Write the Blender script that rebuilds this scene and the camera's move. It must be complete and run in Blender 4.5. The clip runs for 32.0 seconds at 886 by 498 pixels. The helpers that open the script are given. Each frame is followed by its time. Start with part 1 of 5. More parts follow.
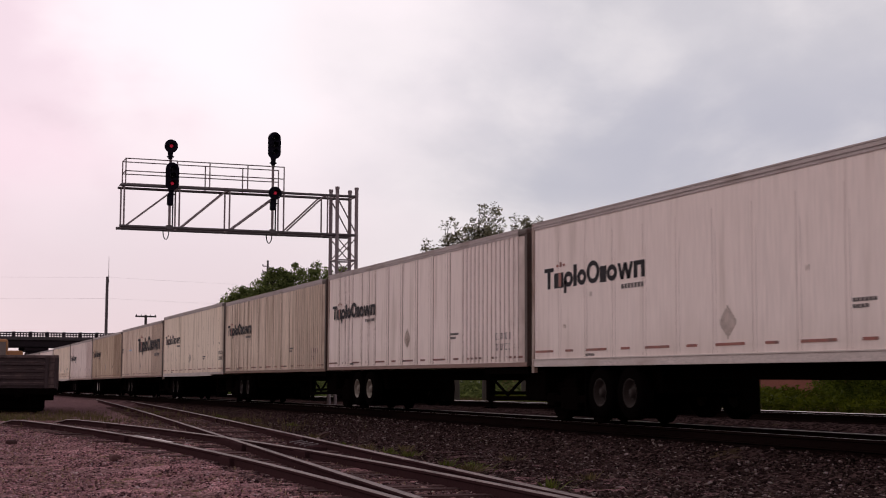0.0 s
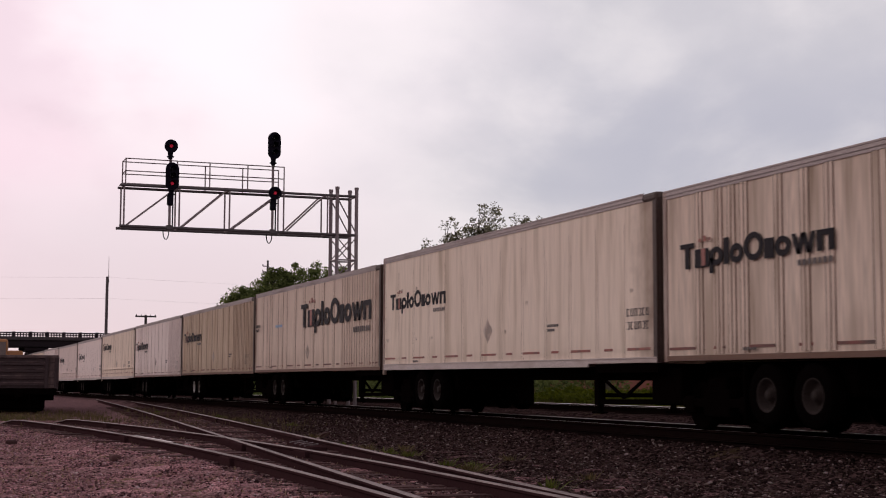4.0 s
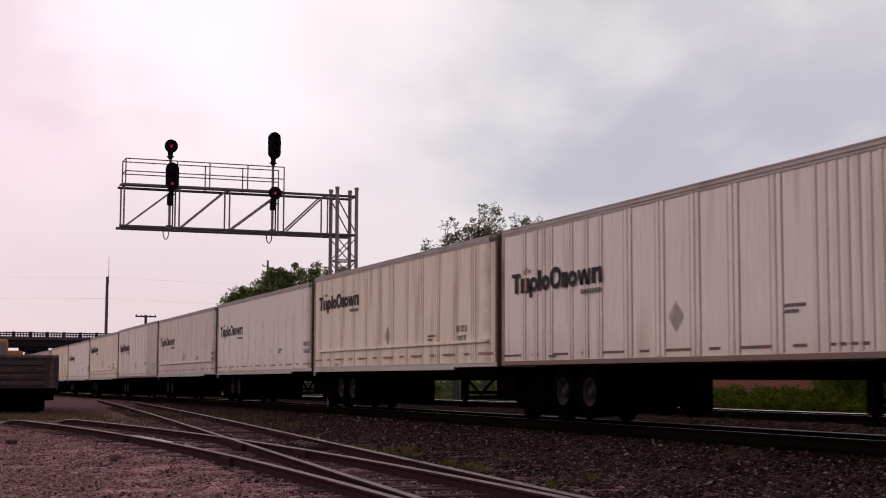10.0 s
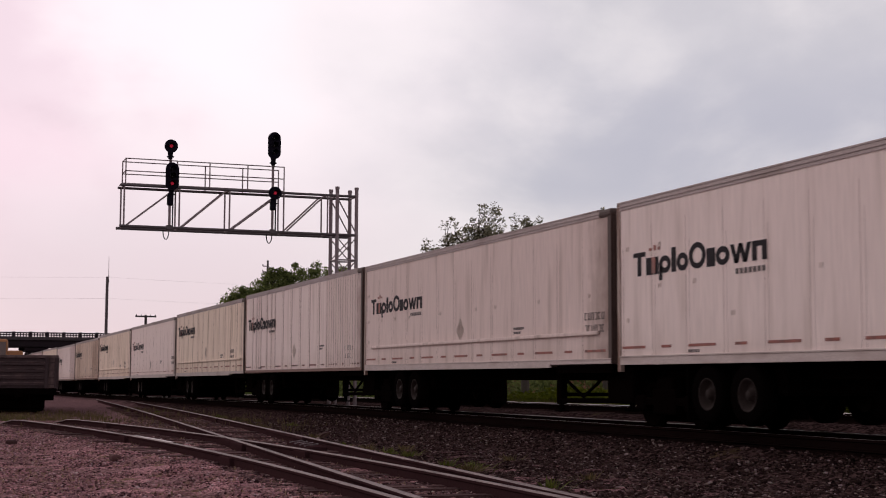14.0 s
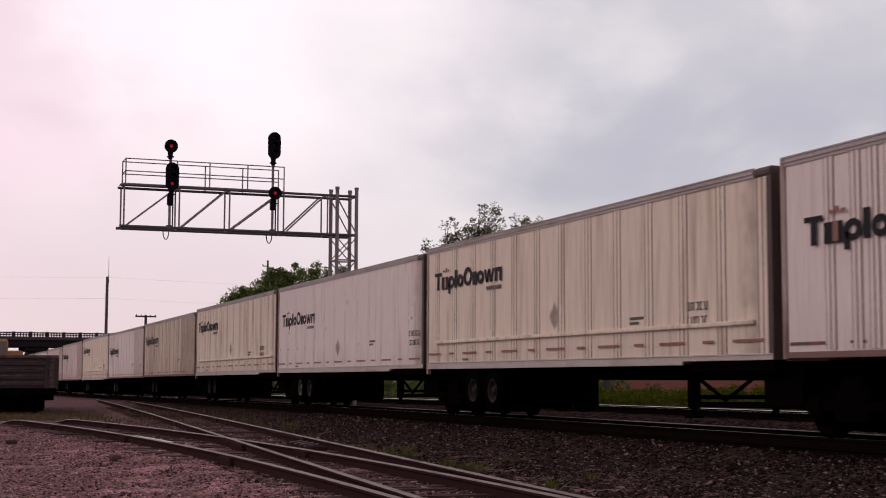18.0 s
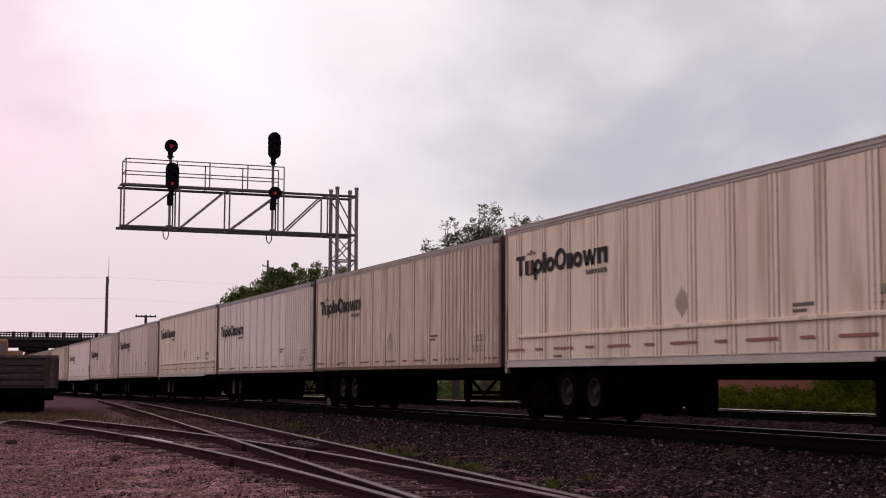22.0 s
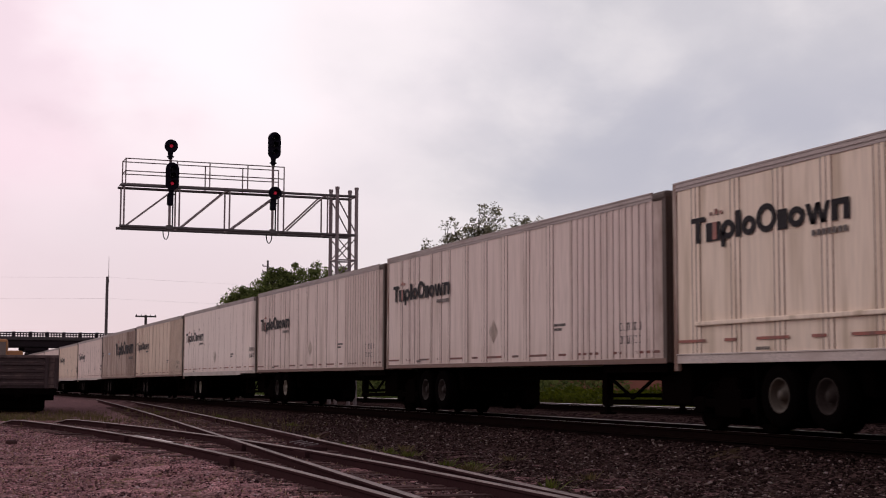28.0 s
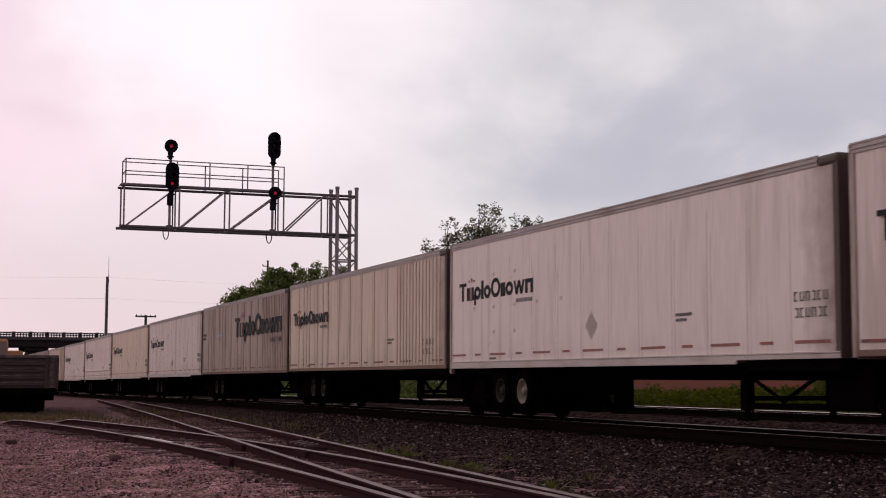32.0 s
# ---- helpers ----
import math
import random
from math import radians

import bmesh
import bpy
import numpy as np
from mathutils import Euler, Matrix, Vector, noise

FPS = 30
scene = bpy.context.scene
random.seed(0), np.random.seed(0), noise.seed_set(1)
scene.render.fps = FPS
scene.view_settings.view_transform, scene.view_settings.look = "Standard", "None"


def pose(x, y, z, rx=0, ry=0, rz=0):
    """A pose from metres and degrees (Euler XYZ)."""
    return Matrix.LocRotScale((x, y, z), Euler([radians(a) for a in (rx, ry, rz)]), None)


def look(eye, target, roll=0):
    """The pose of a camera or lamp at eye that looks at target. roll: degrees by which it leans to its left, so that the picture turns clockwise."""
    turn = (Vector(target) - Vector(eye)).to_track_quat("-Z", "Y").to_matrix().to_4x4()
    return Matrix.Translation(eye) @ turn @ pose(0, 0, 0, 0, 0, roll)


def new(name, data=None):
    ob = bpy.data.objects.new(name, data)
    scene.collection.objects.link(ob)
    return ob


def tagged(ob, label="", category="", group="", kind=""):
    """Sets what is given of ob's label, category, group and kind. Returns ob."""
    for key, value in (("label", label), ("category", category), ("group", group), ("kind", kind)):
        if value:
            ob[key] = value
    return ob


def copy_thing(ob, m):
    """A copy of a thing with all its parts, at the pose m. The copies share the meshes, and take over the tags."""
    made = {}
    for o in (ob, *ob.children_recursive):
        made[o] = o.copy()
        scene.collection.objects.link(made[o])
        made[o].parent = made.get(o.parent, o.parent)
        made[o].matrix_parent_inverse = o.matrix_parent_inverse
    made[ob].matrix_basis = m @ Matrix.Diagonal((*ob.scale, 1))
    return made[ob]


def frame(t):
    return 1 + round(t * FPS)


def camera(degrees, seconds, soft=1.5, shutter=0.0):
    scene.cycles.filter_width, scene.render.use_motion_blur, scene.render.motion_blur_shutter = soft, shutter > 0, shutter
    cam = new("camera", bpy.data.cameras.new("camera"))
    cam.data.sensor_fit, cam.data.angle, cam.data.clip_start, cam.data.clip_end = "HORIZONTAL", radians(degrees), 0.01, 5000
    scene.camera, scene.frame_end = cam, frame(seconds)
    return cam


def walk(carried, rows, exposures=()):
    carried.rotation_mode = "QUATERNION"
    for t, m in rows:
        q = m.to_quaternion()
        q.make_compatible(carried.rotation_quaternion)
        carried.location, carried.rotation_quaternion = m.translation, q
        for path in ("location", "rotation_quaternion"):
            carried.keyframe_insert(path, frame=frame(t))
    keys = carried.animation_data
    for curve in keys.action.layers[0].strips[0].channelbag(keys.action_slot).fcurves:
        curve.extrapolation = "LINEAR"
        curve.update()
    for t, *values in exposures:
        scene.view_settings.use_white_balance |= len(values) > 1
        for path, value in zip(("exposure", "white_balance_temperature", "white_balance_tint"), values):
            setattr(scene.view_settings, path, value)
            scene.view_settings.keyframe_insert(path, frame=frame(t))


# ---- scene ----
from collections import defaultdict

# World: x across the tracks, y along them away from the viewer, z up; z = 0 is the head of the main track's rails.
EYE = Vector((0.0, 0.0, 0.82))
YAW, PITCH = radians(20.45), radians(5.40)
AIM = Vector((math.sin(YAW) * math.cos(PITCH), math.cos(YAW) * math.cos(PITCH), math.sin(PITCH)))
cam = camera(34.88, 32.0, soft=1.05, shutter=0.2)
walk(cam, [(0.0, look(EYE, EYE + AIM, 0.2)), (32.0, look(EYE, EYE + AIM, 0.2))], [(0.0, 0.0), (32.0, 0.0)])

MAIN_X = 13.9          # centre of the main track
FAR_X = 20.9           # centre of the second main track
PITCH_LENGTH = 16.3    # from one trailer's rear to the next
REAR_START = 28.16     # rear of the first trailer at the start


def run(t):
    """Metres that the train has gone at t seconds."""
    return 9.57793 * t + 0.0085116 * t ** 2 - 0.00062037 * t ** 3 + 9.3168e-6 * t ** 4


def smooth(a):
    a = min(1.0, max(0.0, a))
    return a * a * (3 - 2 * a)


def grade(y):
    """The line falls a little in the distance."""
    return -0.33 * smooth((y - 35.0) / 115.0)


# ---- light ----
world = bpy.data.worlds.new("overcast_sky")
scene.world = world
world.use_nodes = True
wn, wl = world.node_tree.nodes, world.node_tree.links
wn.clear()
w_out = wn.new("ShaderNodeOutputWorld")
w_bg = wn.new("ShaderNodeBackground")
w_sky = wn.new("ShaderNodeTexSky")
w_sky.sky_type, w_sky.sun_disc = "NISHITA", False
w_sky.sun_elevation, w_sky.sun_rotation = radians(30), radians(-35)
w_co = wn.new("ShaderNodeTexCoord")


def w_node(kind, **values):
    n = wn.new(kind)
    for key, value in values.items():
        n.inputs[key].default_value = value
    return n


# Clouds by direction: a bright break above the line's far end, rosy haze to its left, cool grey banks to its right.
w_map = w_node("ShaderNodeMapping", Scale=(1.0, 1.0, 1.7))
w_n1 = w_node("ShaderNodeTexNoise", Scale=4.3, Detail=7.0, Roughness=0.50, Distortion=0.35)
w_n2 = w_node("ShaderNodeTexNoise", Scale=11.0, Detail=6.0, Roughness=0.52, Distortion=0.2)
w_n3 = w_node("ShaderNodeTexNoise", Scale=5.0, Detail=5.0, Roughness=0.5)
wl.new(w_co.outputs["Generated"], w_map.inputs[0])
w_lower = w_node("ShaderNodeMapping", Scale=(1.0, 1.0, 1.7), Location=(0.0, 0.0, 0.125))
wl.new(w_co.outputs["Generated"], w_lower.inputs[0])
for n, m in ((w_n1, w_lower), (w_n2, w_lower), (w_n3, w_map)):
    wl.new(m.outputs[0], n.inputs["Vector"])


def w_math(op, a, b, clamp=False):
    n = wn.new("ShaderNodeMath")
    n.operation, n.use_clamp = op, clamp
    for k, v in enumerate((a, b)):
        if isinstance(v, (int, float)):
            n.inputs[k].default_value = v
        else:
            wl.new(v, n.inputs[k])
    return n.outputs[0]


def w_mix(fac, a, b):
    n = wn.new("ShaderNodeMix")
    n.data_type = "RGBA"
    wl.new(fac, n.inputs[0])
    for k, v in ((6, a), (7, b)):
        if isinstance(v, tuple):
            n.inputs[k].default_value = (*v, 1)
        else:
            wl.new(v, n.inputs[k])
    return n.outputs[2]


def w_ramp(value, lo, hi):
    n = wn.new("ShaderNodeMapRange")
    n.interpolation_type = "SMOOTHSTEP"
    wl.new(value, n.inputs[0])
    n.inputs[1].default_value, n.inputs[2].default_value = lo, hi
    return n.outputs[0]


w_xyz = wn.new("ShaderNodeSeparateXYZ")
wl.new(w_co.outputs["Generated"], w_xyz.inputs[0])
w_az = w_math("MULTIPLY", w_math("ARCTAN2", w_xyz.outputs[0], w_xyz.outputs[1]), 57.2958)      # degrees to the right of the line
w_el = w_math("MULTIPLY", w_math("ARCSINE", w_xyz.outputs[2], 0.0), 57.2958)
w_azw = w_math("ADD", w_az, w_math("MULTIPLY", w_math("SUBTRACT", w_n3.outputs["Fac"], 0.5), 17.0))
w_azb = w_math("SUBTRACT", w_azw, w_math("MULTIPLY", w_el, 0.35))
w_cloud = w_ramp(w_math("ADD", w_math("MULTIPLY", w_n1.outputs["Fac"], 0.7), w_math("MULTIPLY", w_n2.outputs["Fac"], 0.3)), 0.40, 0.60)
w_grey = w_mix(w_cloud, (0.60, 0.60, 0.635), (0.78, 0.765, 0.775))
w_bank = w_math("MULTIPLY", w_math("MULTIPLY", w_ramp(w_azw, 19.5, 27.0), w_ramp(w_el, 5.5, 8.0)), w_math("MULTIPLY", w_ramp(w_el, 15.0, 10.0), w_ramp(w_n1.outputs["Fac"], 0.66, 0.40)))
w_grey = w_mix(w_bank, w_grey, (0.49, 0.50, 0.565))
w_grey = w_mix(w_math("MULTIPLY", w_ramp(w_el, 8.0, 3.5), 0.7), w_grey, (0.80, 0.755, 0.775))      # paler towards the horizon
w_low = w_mix(w_ramp(w_el, -2.0, 13.5), (0.62, 0.52, 0.56), (1.04, 0.97, 0.99))              # break: duller near the horizon
w_pink = w_mix(w_cloud, (0.72, 0.555, 0.615), (0.92, 0.73, 0.80))
w_base = w_mix(w_ramp(w_azb, 7.5, 22.0), w_low, w_grey)
w_base = w_mix(w_ramp(w_azw, 11.0, 1.0), w_base, w_pink)
w_base = w_mix(w_math("MULTIPLY", w_math("MULTIPLY", w_ramp(w_az, 19.0, 9.0), w_ramp(w_el, 9.5, 3.0)), 0.75), w_base, (0.76, 0.65, 0.70))      # dull rosy horizon
w_base = w_mix(w_math("MULTIPLY", w_ramp(w_azw, 8.5, 4.0), w_ramp(w_el, 9.0, 12.5)), w_base, w_mix(w_cloud, (0.74, 0.60, 0.665), (0.88, 0.73, 0.79)))      # rosy grey cloud above the haze
w_base = w_mix(w_ramp(w_az, -12.0, -60.0), w_base, w_mix(w_cloud, (0.50, 0.46, 0.48), (0.68, 0.63, 0.65)))
w_base = w_mix(w_ramp(w_el, 18.0, 55.0), w_base, w_mix(w_cloud, (0.25, 0.235, 0.25), (0.34, 0.32, 0.335)))
w_air = wn.new("ShaderNodeMix")
w_air.data_type, w_air.blend_type = "RGBA", "ADD"
w_air.inputs[0].default_value = 0.01
wl.new(w_base, w_air.inputs[6])
wl.new(w_sky.outputs[0], w_air.inputs[7])
w_cast = wn.new("ShaderNodeMix")
w_cast.data_type, w_cast.blend_type = "RGBA", "MULTIPLY"
w_cast.inputs[0].default_value, w_cast.inputs[7].default_value = 1.0, (1.0, 0.946, 0.957, 1)
wl.new(w_air.outputs[2], w_cast.inputs[6])
wl.new(w_cast.outputs[2], w_bg.inputs[0])
w_bg.inputs[1].default_value = 1.0
wl.new(w_bg.outputs[0], w_out.inputs[0])

sun = new("sun", bpy.data.lights.new("sun", "SUN"))
sun.data.energy, sun.data.angle, sun.data.color = 0.6, radians(30), (1.0, 0.94, 0.90)
sun.matrix_world = look((-50, 71, 50), (0, 0, 0))


# ---- materials ----
def material(name, colour, rough=0.6, metal=0.0, vary=0.25, scale=3.0, fine=40.0, bump=0.1, stretch=(1, 1, 1), stain=None, stain_at=(0.5, 0.7), random_shift=0.0, depth=0.01, spec=0.5):
    """Grain at two scales over a base colour; stain: a second colour that lies on it in patches of the large scale."""
    m = bpy.data.materials.new(name)
    m.use_nodes = True
    n, l = m.node_tree.nodes, m.node_tree.links
    b = n["Principled BSDF"]
    b.inputs["Roughness"].default_value, b.inputs["Metallic"].default_value = rough, metal
    b.inputs["Specular IOR Level"].default_value = spec
    co, mp = n.new("ShaderNodeTexCoord"), n.new("ShaderNodeMapping")
    mp.inputs["Scale"].default_value = stretch
    l.new(co.outputs["Object"], mp.inputs[0])
    big, small = n.new("ShaderNodeTexNoise"), n.new("ShaderNodeTexNoise")
    big.inputs["Scale"].default_value, big.inputs["Detail"].default_value = scale, 5
    small.inputs["Scale"].default_value, small.inputs["Detail"].default_value = fine, 4
    info = n.new("ShaderNodeObjectInfo")
    shift = n.new("ShaderNodeVectorMath")
    shift.operation = "MULTIPLY_ADD"
    l.new(info.outputs["Random"], shift.inputs[0])
    shift.inputs[1].default_value = (37, 53, 71)
    l.new(mp.outputs[0], shift.inputs[2])
    for t in (big, small):
        l.new(shift.outputs[0], t.inputs["Vector"])

    def mixed(fac, a, c):
        x = n.new("ShaderNodeMix")
        x.data_type = "RGBA"
        l.new(fac, x.inputs[0])
        for k, v in ((6, a), (7, c)):
            if isinstance(v, tuple):
                x.inputs[k].default_value = (*v, 1)
            else:
                l.new(v, x.inputs[k])
        return x.outputs[2]

    def ramp(value, lo, hi):
        x = n.new("ShaderNodeMapRange")
        l.new(value, x.inputs[0])
        x.inputs[1].default_value, x.inputs[2].default_value = lo, hi
        return x.outputs[0]

    dark = tuple(c * (1 - vary) for c in colour)
    light = tuple(min(1, c * (1 + vary * 0.6)) for c in colour)
    col = mixed(ramp(small.outputs["Fac"], 0.3, 0.7), dark, light)
    col = mixed(ramp(big.outputs["Fac"], 0.35, 0.65), col, colour)
    if stain:
        col = mixed(ramp(big.outputs["Fac"], *stain_at), col, stain)
    if random_shift:
        hsv = n.new("ShaderNodeHueSaturation")
        l.new(col, hsv.inputs["Color"])
        x = n.new("ShaderNodeMapRange")
        l.new(info.outputs["Random"], x.inputs[0])
        x.inputs[3].default_value, x.inputs[4].default_value = 1 - random_shift, 1 + random_shift
        l.new(x.outputs[0], hsv.inputs["Value"])
        col = hsv.outputs[0]
    l.new(col, b.inputs["Base Color"])
    if bump:
        bp = n.new("ShaderNodeBump")
        bp.inputs["Strength"].default_value, bp.inputs["Distance"].default_value = bump, depth
        l.new(small.outputs["Fac"], bp.inputs["Height"])
        l.new(bp.outputs[0], b.inputs["Normal"])
    return m


def glow(name, colour, strength):
    m = bpy.data.materials.new(name)
    m.use_nodes = True
    b = m.node_tree.nodes["Principled BSDF"]
    b.inputs["Base Color"].default_value = (*colour, 1)
    b.inputs["Emission Color"].default_value = (*colour, 1)
    b.inputs["Emission Strength"].default_value = strength
    return m


STREAK = (2.2, 2.2, 0.22)
PAINT = {
    "white": material("white_trailer_paint", (0.87, 0.73, 0.69), 0.72, 0, 0.10, 1.3, 7, 0.04, STREAK, (0.52, 0.41, 0.36), (0.54, 0.90), spec=0.0),
    "grey": material("greyed_white_trailer_paint", (0.78, 0.635, 0.595), 0.72, 0, 0.13, 1.3, 7, 0.04, STREAK, (0.40, 0.30, 0.26), (0.52, 0.88), spec=0.0),
    "cream": material("cream_trailer_paint", (0.87, 0.715, 0.605), 0.72, 0, 0.11, 1.3, 7, 0.04, STREAK, (0.48, 0.36, 0.26), (0.50, 0.80), spec=0.0),
    "warm": material("dusty_beige_trailer_paint", (0.74, 0.585, 0.495), 0.74, 0, 0.14, 1.3, 7, 0.04, STREAK, (0.42, 0.32, 0.25), (0.52, 0.85), spec=0.0),
    "rusty": material("rust-stained_trailer_paint", (0.62, 0.475, 0.37), 0.76, 0, 0.28, 1.5, 7, 0.05, STREAK, (0.35, 0.235, 0.165), (0.45, 0.78), spec=0.0),
    "drab": material("grimy_grey_trailer_paint", (0.52, 0.405, 0.36), 0.76, 0, 0.26, 1.5, 7, 0.05, STREAK, (0.24, 0.165, 0.135), (0.46, 0.78), spec=0.0),
    "tan": material("grimy_tan_trailer_paint", (0.74, 0.585, 0.49), 0.76, 0, 0.26, 1.5, 7, 0.05, STREAK, (0.30, 0.22, 0.16), (0.48, 0.8), spec=0.0),
}
M_RAILGREY = material("weathered_aluminium", (0.25, 0.20, 0.195), 0.6, 0.15, 0.2, 2, 30, 0.05)
M_EDGERAIL = material("dusty_aluminium_rail", (0.37, 0.295, 0.285), 0.55, 0.1, 0.25, 1.5, 20, 0.05, (2, 0.6, 2), (0.20, 0.14, 0.12), (0.5, 0.8))


M_LOWRAIL = material("dusty_pale_aluminium_rail", (0.53, 0.435, 0.41), 0.6, 0.05, 0.25, 1.5, 20, 0.05, (2, 0.6, 2), (0.30, 0.21, 0.18), (0.52, 0.85))


def darken_nose(m, start=-14.55, full=-15.75):
    """Brown that deepens unevenly towards the nose end of a trailer's body."""
    n, l = m.node_tree.nodes, m.node_tree.links
    b = n["Principled BSDF"]
    old = b.inputs["Base Color"].links[0].from_socket
    co, xyz, tex = n.new("ShaderNodeTexCoord"), n.new("ShaderNodeSeparateXYZ"), n.new("ShaderNodeTexNoise")
    l.new(co.outputs["Object"], xyz.inputs[0])
    l.new(co.outputs["Object"], tex.inputs["Vector"])
    tex.inputs["Scale"].default_value = 2.5
    add = n.new("ShaderNodeMath")
    add.operation = "ADD"
    l.new(xyz.outputs[1], add.inputs[0])
    l.new(tex.outputs["Fac"], add.inputs[1])
    r = n.new("ShaderNodeMapRange")
    l.new(add.outputs[0], r.inputs[0])
    r.inputs[1].default_value, r.inputs[2].default_value, r.inputs[4].default_value = start, full, 0.85
    mix = n.new("ShaderNodeMix")
    mix.data_type = "RGBA"
    l.new(r.outputs[0], mix.inputs[0])
    l.new(old, mix.inputs[6])
    mix.inputs[7].default_value = (0.15, 0.082, 0.058, 1)
    l.new(mix.outputs[2], b.inputs["Base Color"])


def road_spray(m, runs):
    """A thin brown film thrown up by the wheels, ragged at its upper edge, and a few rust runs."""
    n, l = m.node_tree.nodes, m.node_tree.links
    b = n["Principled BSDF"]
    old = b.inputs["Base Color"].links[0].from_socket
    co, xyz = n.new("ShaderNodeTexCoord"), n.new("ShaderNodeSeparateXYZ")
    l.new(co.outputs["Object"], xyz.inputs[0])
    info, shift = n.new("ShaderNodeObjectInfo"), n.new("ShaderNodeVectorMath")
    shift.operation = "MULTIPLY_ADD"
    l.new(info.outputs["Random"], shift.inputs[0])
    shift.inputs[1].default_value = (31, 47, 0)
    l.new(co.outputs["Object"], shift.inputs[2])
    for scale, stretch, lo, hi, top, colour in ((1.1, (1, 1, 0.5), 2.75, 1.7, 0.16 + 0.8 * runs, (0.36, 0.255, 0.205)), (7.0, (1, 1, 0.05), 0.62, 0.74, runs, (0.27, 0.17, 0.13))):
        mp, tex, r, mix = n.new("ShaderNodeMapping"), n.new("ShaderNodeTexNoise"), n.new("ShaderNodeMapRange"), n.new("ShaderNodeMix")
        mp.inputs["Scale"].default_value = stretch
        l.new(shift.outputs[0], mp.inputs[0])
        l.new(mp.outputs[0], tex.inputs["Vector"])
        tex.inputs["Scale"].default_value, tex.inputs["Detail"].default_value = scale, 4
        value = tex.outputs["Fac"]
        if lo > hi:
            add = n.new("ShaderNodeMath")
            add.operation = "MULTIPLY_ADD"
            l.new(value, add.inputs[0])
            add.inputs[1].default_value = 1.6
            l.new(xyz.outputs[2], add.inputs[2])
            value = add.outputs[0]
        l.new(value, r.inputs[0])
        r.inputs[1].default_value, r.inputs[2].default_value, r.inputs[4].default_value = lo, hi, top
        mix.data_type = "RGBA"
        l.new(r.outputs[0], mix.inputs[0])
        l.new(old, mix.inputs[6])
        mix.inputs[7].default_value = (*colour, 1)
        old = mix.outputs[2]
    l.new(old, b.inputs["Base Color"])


PAINT_NOSE = {}          # the same paint on a separate nose panel, whose origin is at its rear edge
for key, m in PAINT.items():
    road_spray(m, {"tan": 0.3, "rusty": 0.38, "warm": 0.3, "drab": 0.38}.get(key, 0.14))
    PAINT_NOSE[key] = m.copy()
    darken_nose(PAINT_NOSE[key], 0.25, -0.95)
    darken_nose(m)
# Seam tones: grime together with the ribs' shadow lines, painted dark.
GRIME_SHADE = {k: material("grimy_seam_" + k, tuple(c * d for c, d in zip(v, (0.29, 0.178, 0.152))), 0.7, 0, 0.2, 2, 12, 0, (1, 1, 0.3)) for k, v in
         {"white": (0.70, 0.60, 0.57), "grey": (0.58, 0.48, 0.45), "warm": (0.58, 0.45, 0.37), "cream": (0.66, 0.54, 0.42), "tan": (0.50, 0.38, 0.28), "drab": (0.44, 0.34, 0.29), "rusty": (0.46, 0.32, 0.23)}.items()}
M_NOSE = material("dark_nose_metal", (0.070, 0.041, 0.034), 0.7, 0.1, 0.3, 2, 20, 0.1)
M_REARPOST = material("rust-streaked_white_post", (0.38, 0.28, 0.24), 0.6, 0, 0.3, 2.2, 20, 0.1, (2, 2, 0.3), (0.16, 0.075, 0.05), (0.44, 0.60))
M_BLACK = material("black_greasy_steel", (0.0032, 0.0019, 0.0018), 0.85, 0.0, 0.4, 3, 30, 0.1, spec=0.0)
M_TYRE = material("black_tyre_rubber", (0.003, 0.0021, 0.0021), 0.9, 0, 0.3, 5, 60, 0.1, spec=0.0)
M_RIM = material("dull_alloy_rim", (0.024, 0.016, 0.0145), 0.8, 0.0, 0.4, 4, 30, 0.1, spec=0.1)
M_RIM_BRIGHT = material("white_painted_rim", (0.36, 0.325, 0.315), 0.6, 0.0, 0.3, 4, 30, 0.1)
M_RIM_PALE = material("dusty_cream_rim", (0.15, 0.115, 0.09), 0.7, 0.0, 0.35, 4, 30, 0.1)
M_RIM_RUST = material("rusty_rim", (0.036, 0.02, 0.012), 0.7, 0.1, 0.3, 4, 30, 0.1)
M_LOGO = material("navy_black_lettering", (0.014, 0.0095, 0.0135), 0.6, 0, 0.4, 4, 20, 0, spec=0.1)
M_SMALLMARK = material("grey_stencil_marks", (0.095, 0.07, 0.068), 0.6, 0, 0.3, 4, 20, 0)
M_FAINT = material("faint_grey_stain", (0.46, 0.37, 0.325), 0.7, 0, 0.3, 8, 30, 0, (1, 1, 0.5), (0.62, 0.50, 0.45), (0.50, 0.64))
M_REDTAPE = material("red_reflective_tape", (0.31, 0.08, 0.056), 0.5, 0, 0.35, 2.0, 40, 0, (1, 3, 1), (0.16, 0.055, 0.04), (0.45, 0.66))
M_REDTAPE_DIRTY = material("dirt-caked_red_tape", (0.21, 0.050, 0.036), 0.6, 0, 0.4, 2, 20, 0, stain=(0.085, 0.040, 0.032), stain_at=(0.42, 0.64))
M_BLUEMARK = material("pale_blue_decal", (0.25, 0.36, 0.52), 0.5, 0, 0.2, 8, 40, 0)
M_STEEL = material("galvanised_steel", (0.235, 0.18, 0.19), 0.55, 0.25, 0.25, 2, 25, 0.05)
M_STEEL_DARK = material("dark_painted_steel", (0.085, 0.064, 0.070), 0.6, 0.1, 0.3, 2, 25, 0.05)
M_SIGNAL = material("black_signal_housing", (0.006, 0.004, 0.010), 0.7, 0, 0.3, 3, 20, 0.05, spec=0.08)
M_RED_LIT = glow("lit_red_lens", (0.45, 0.015, 0.04), 0.45)
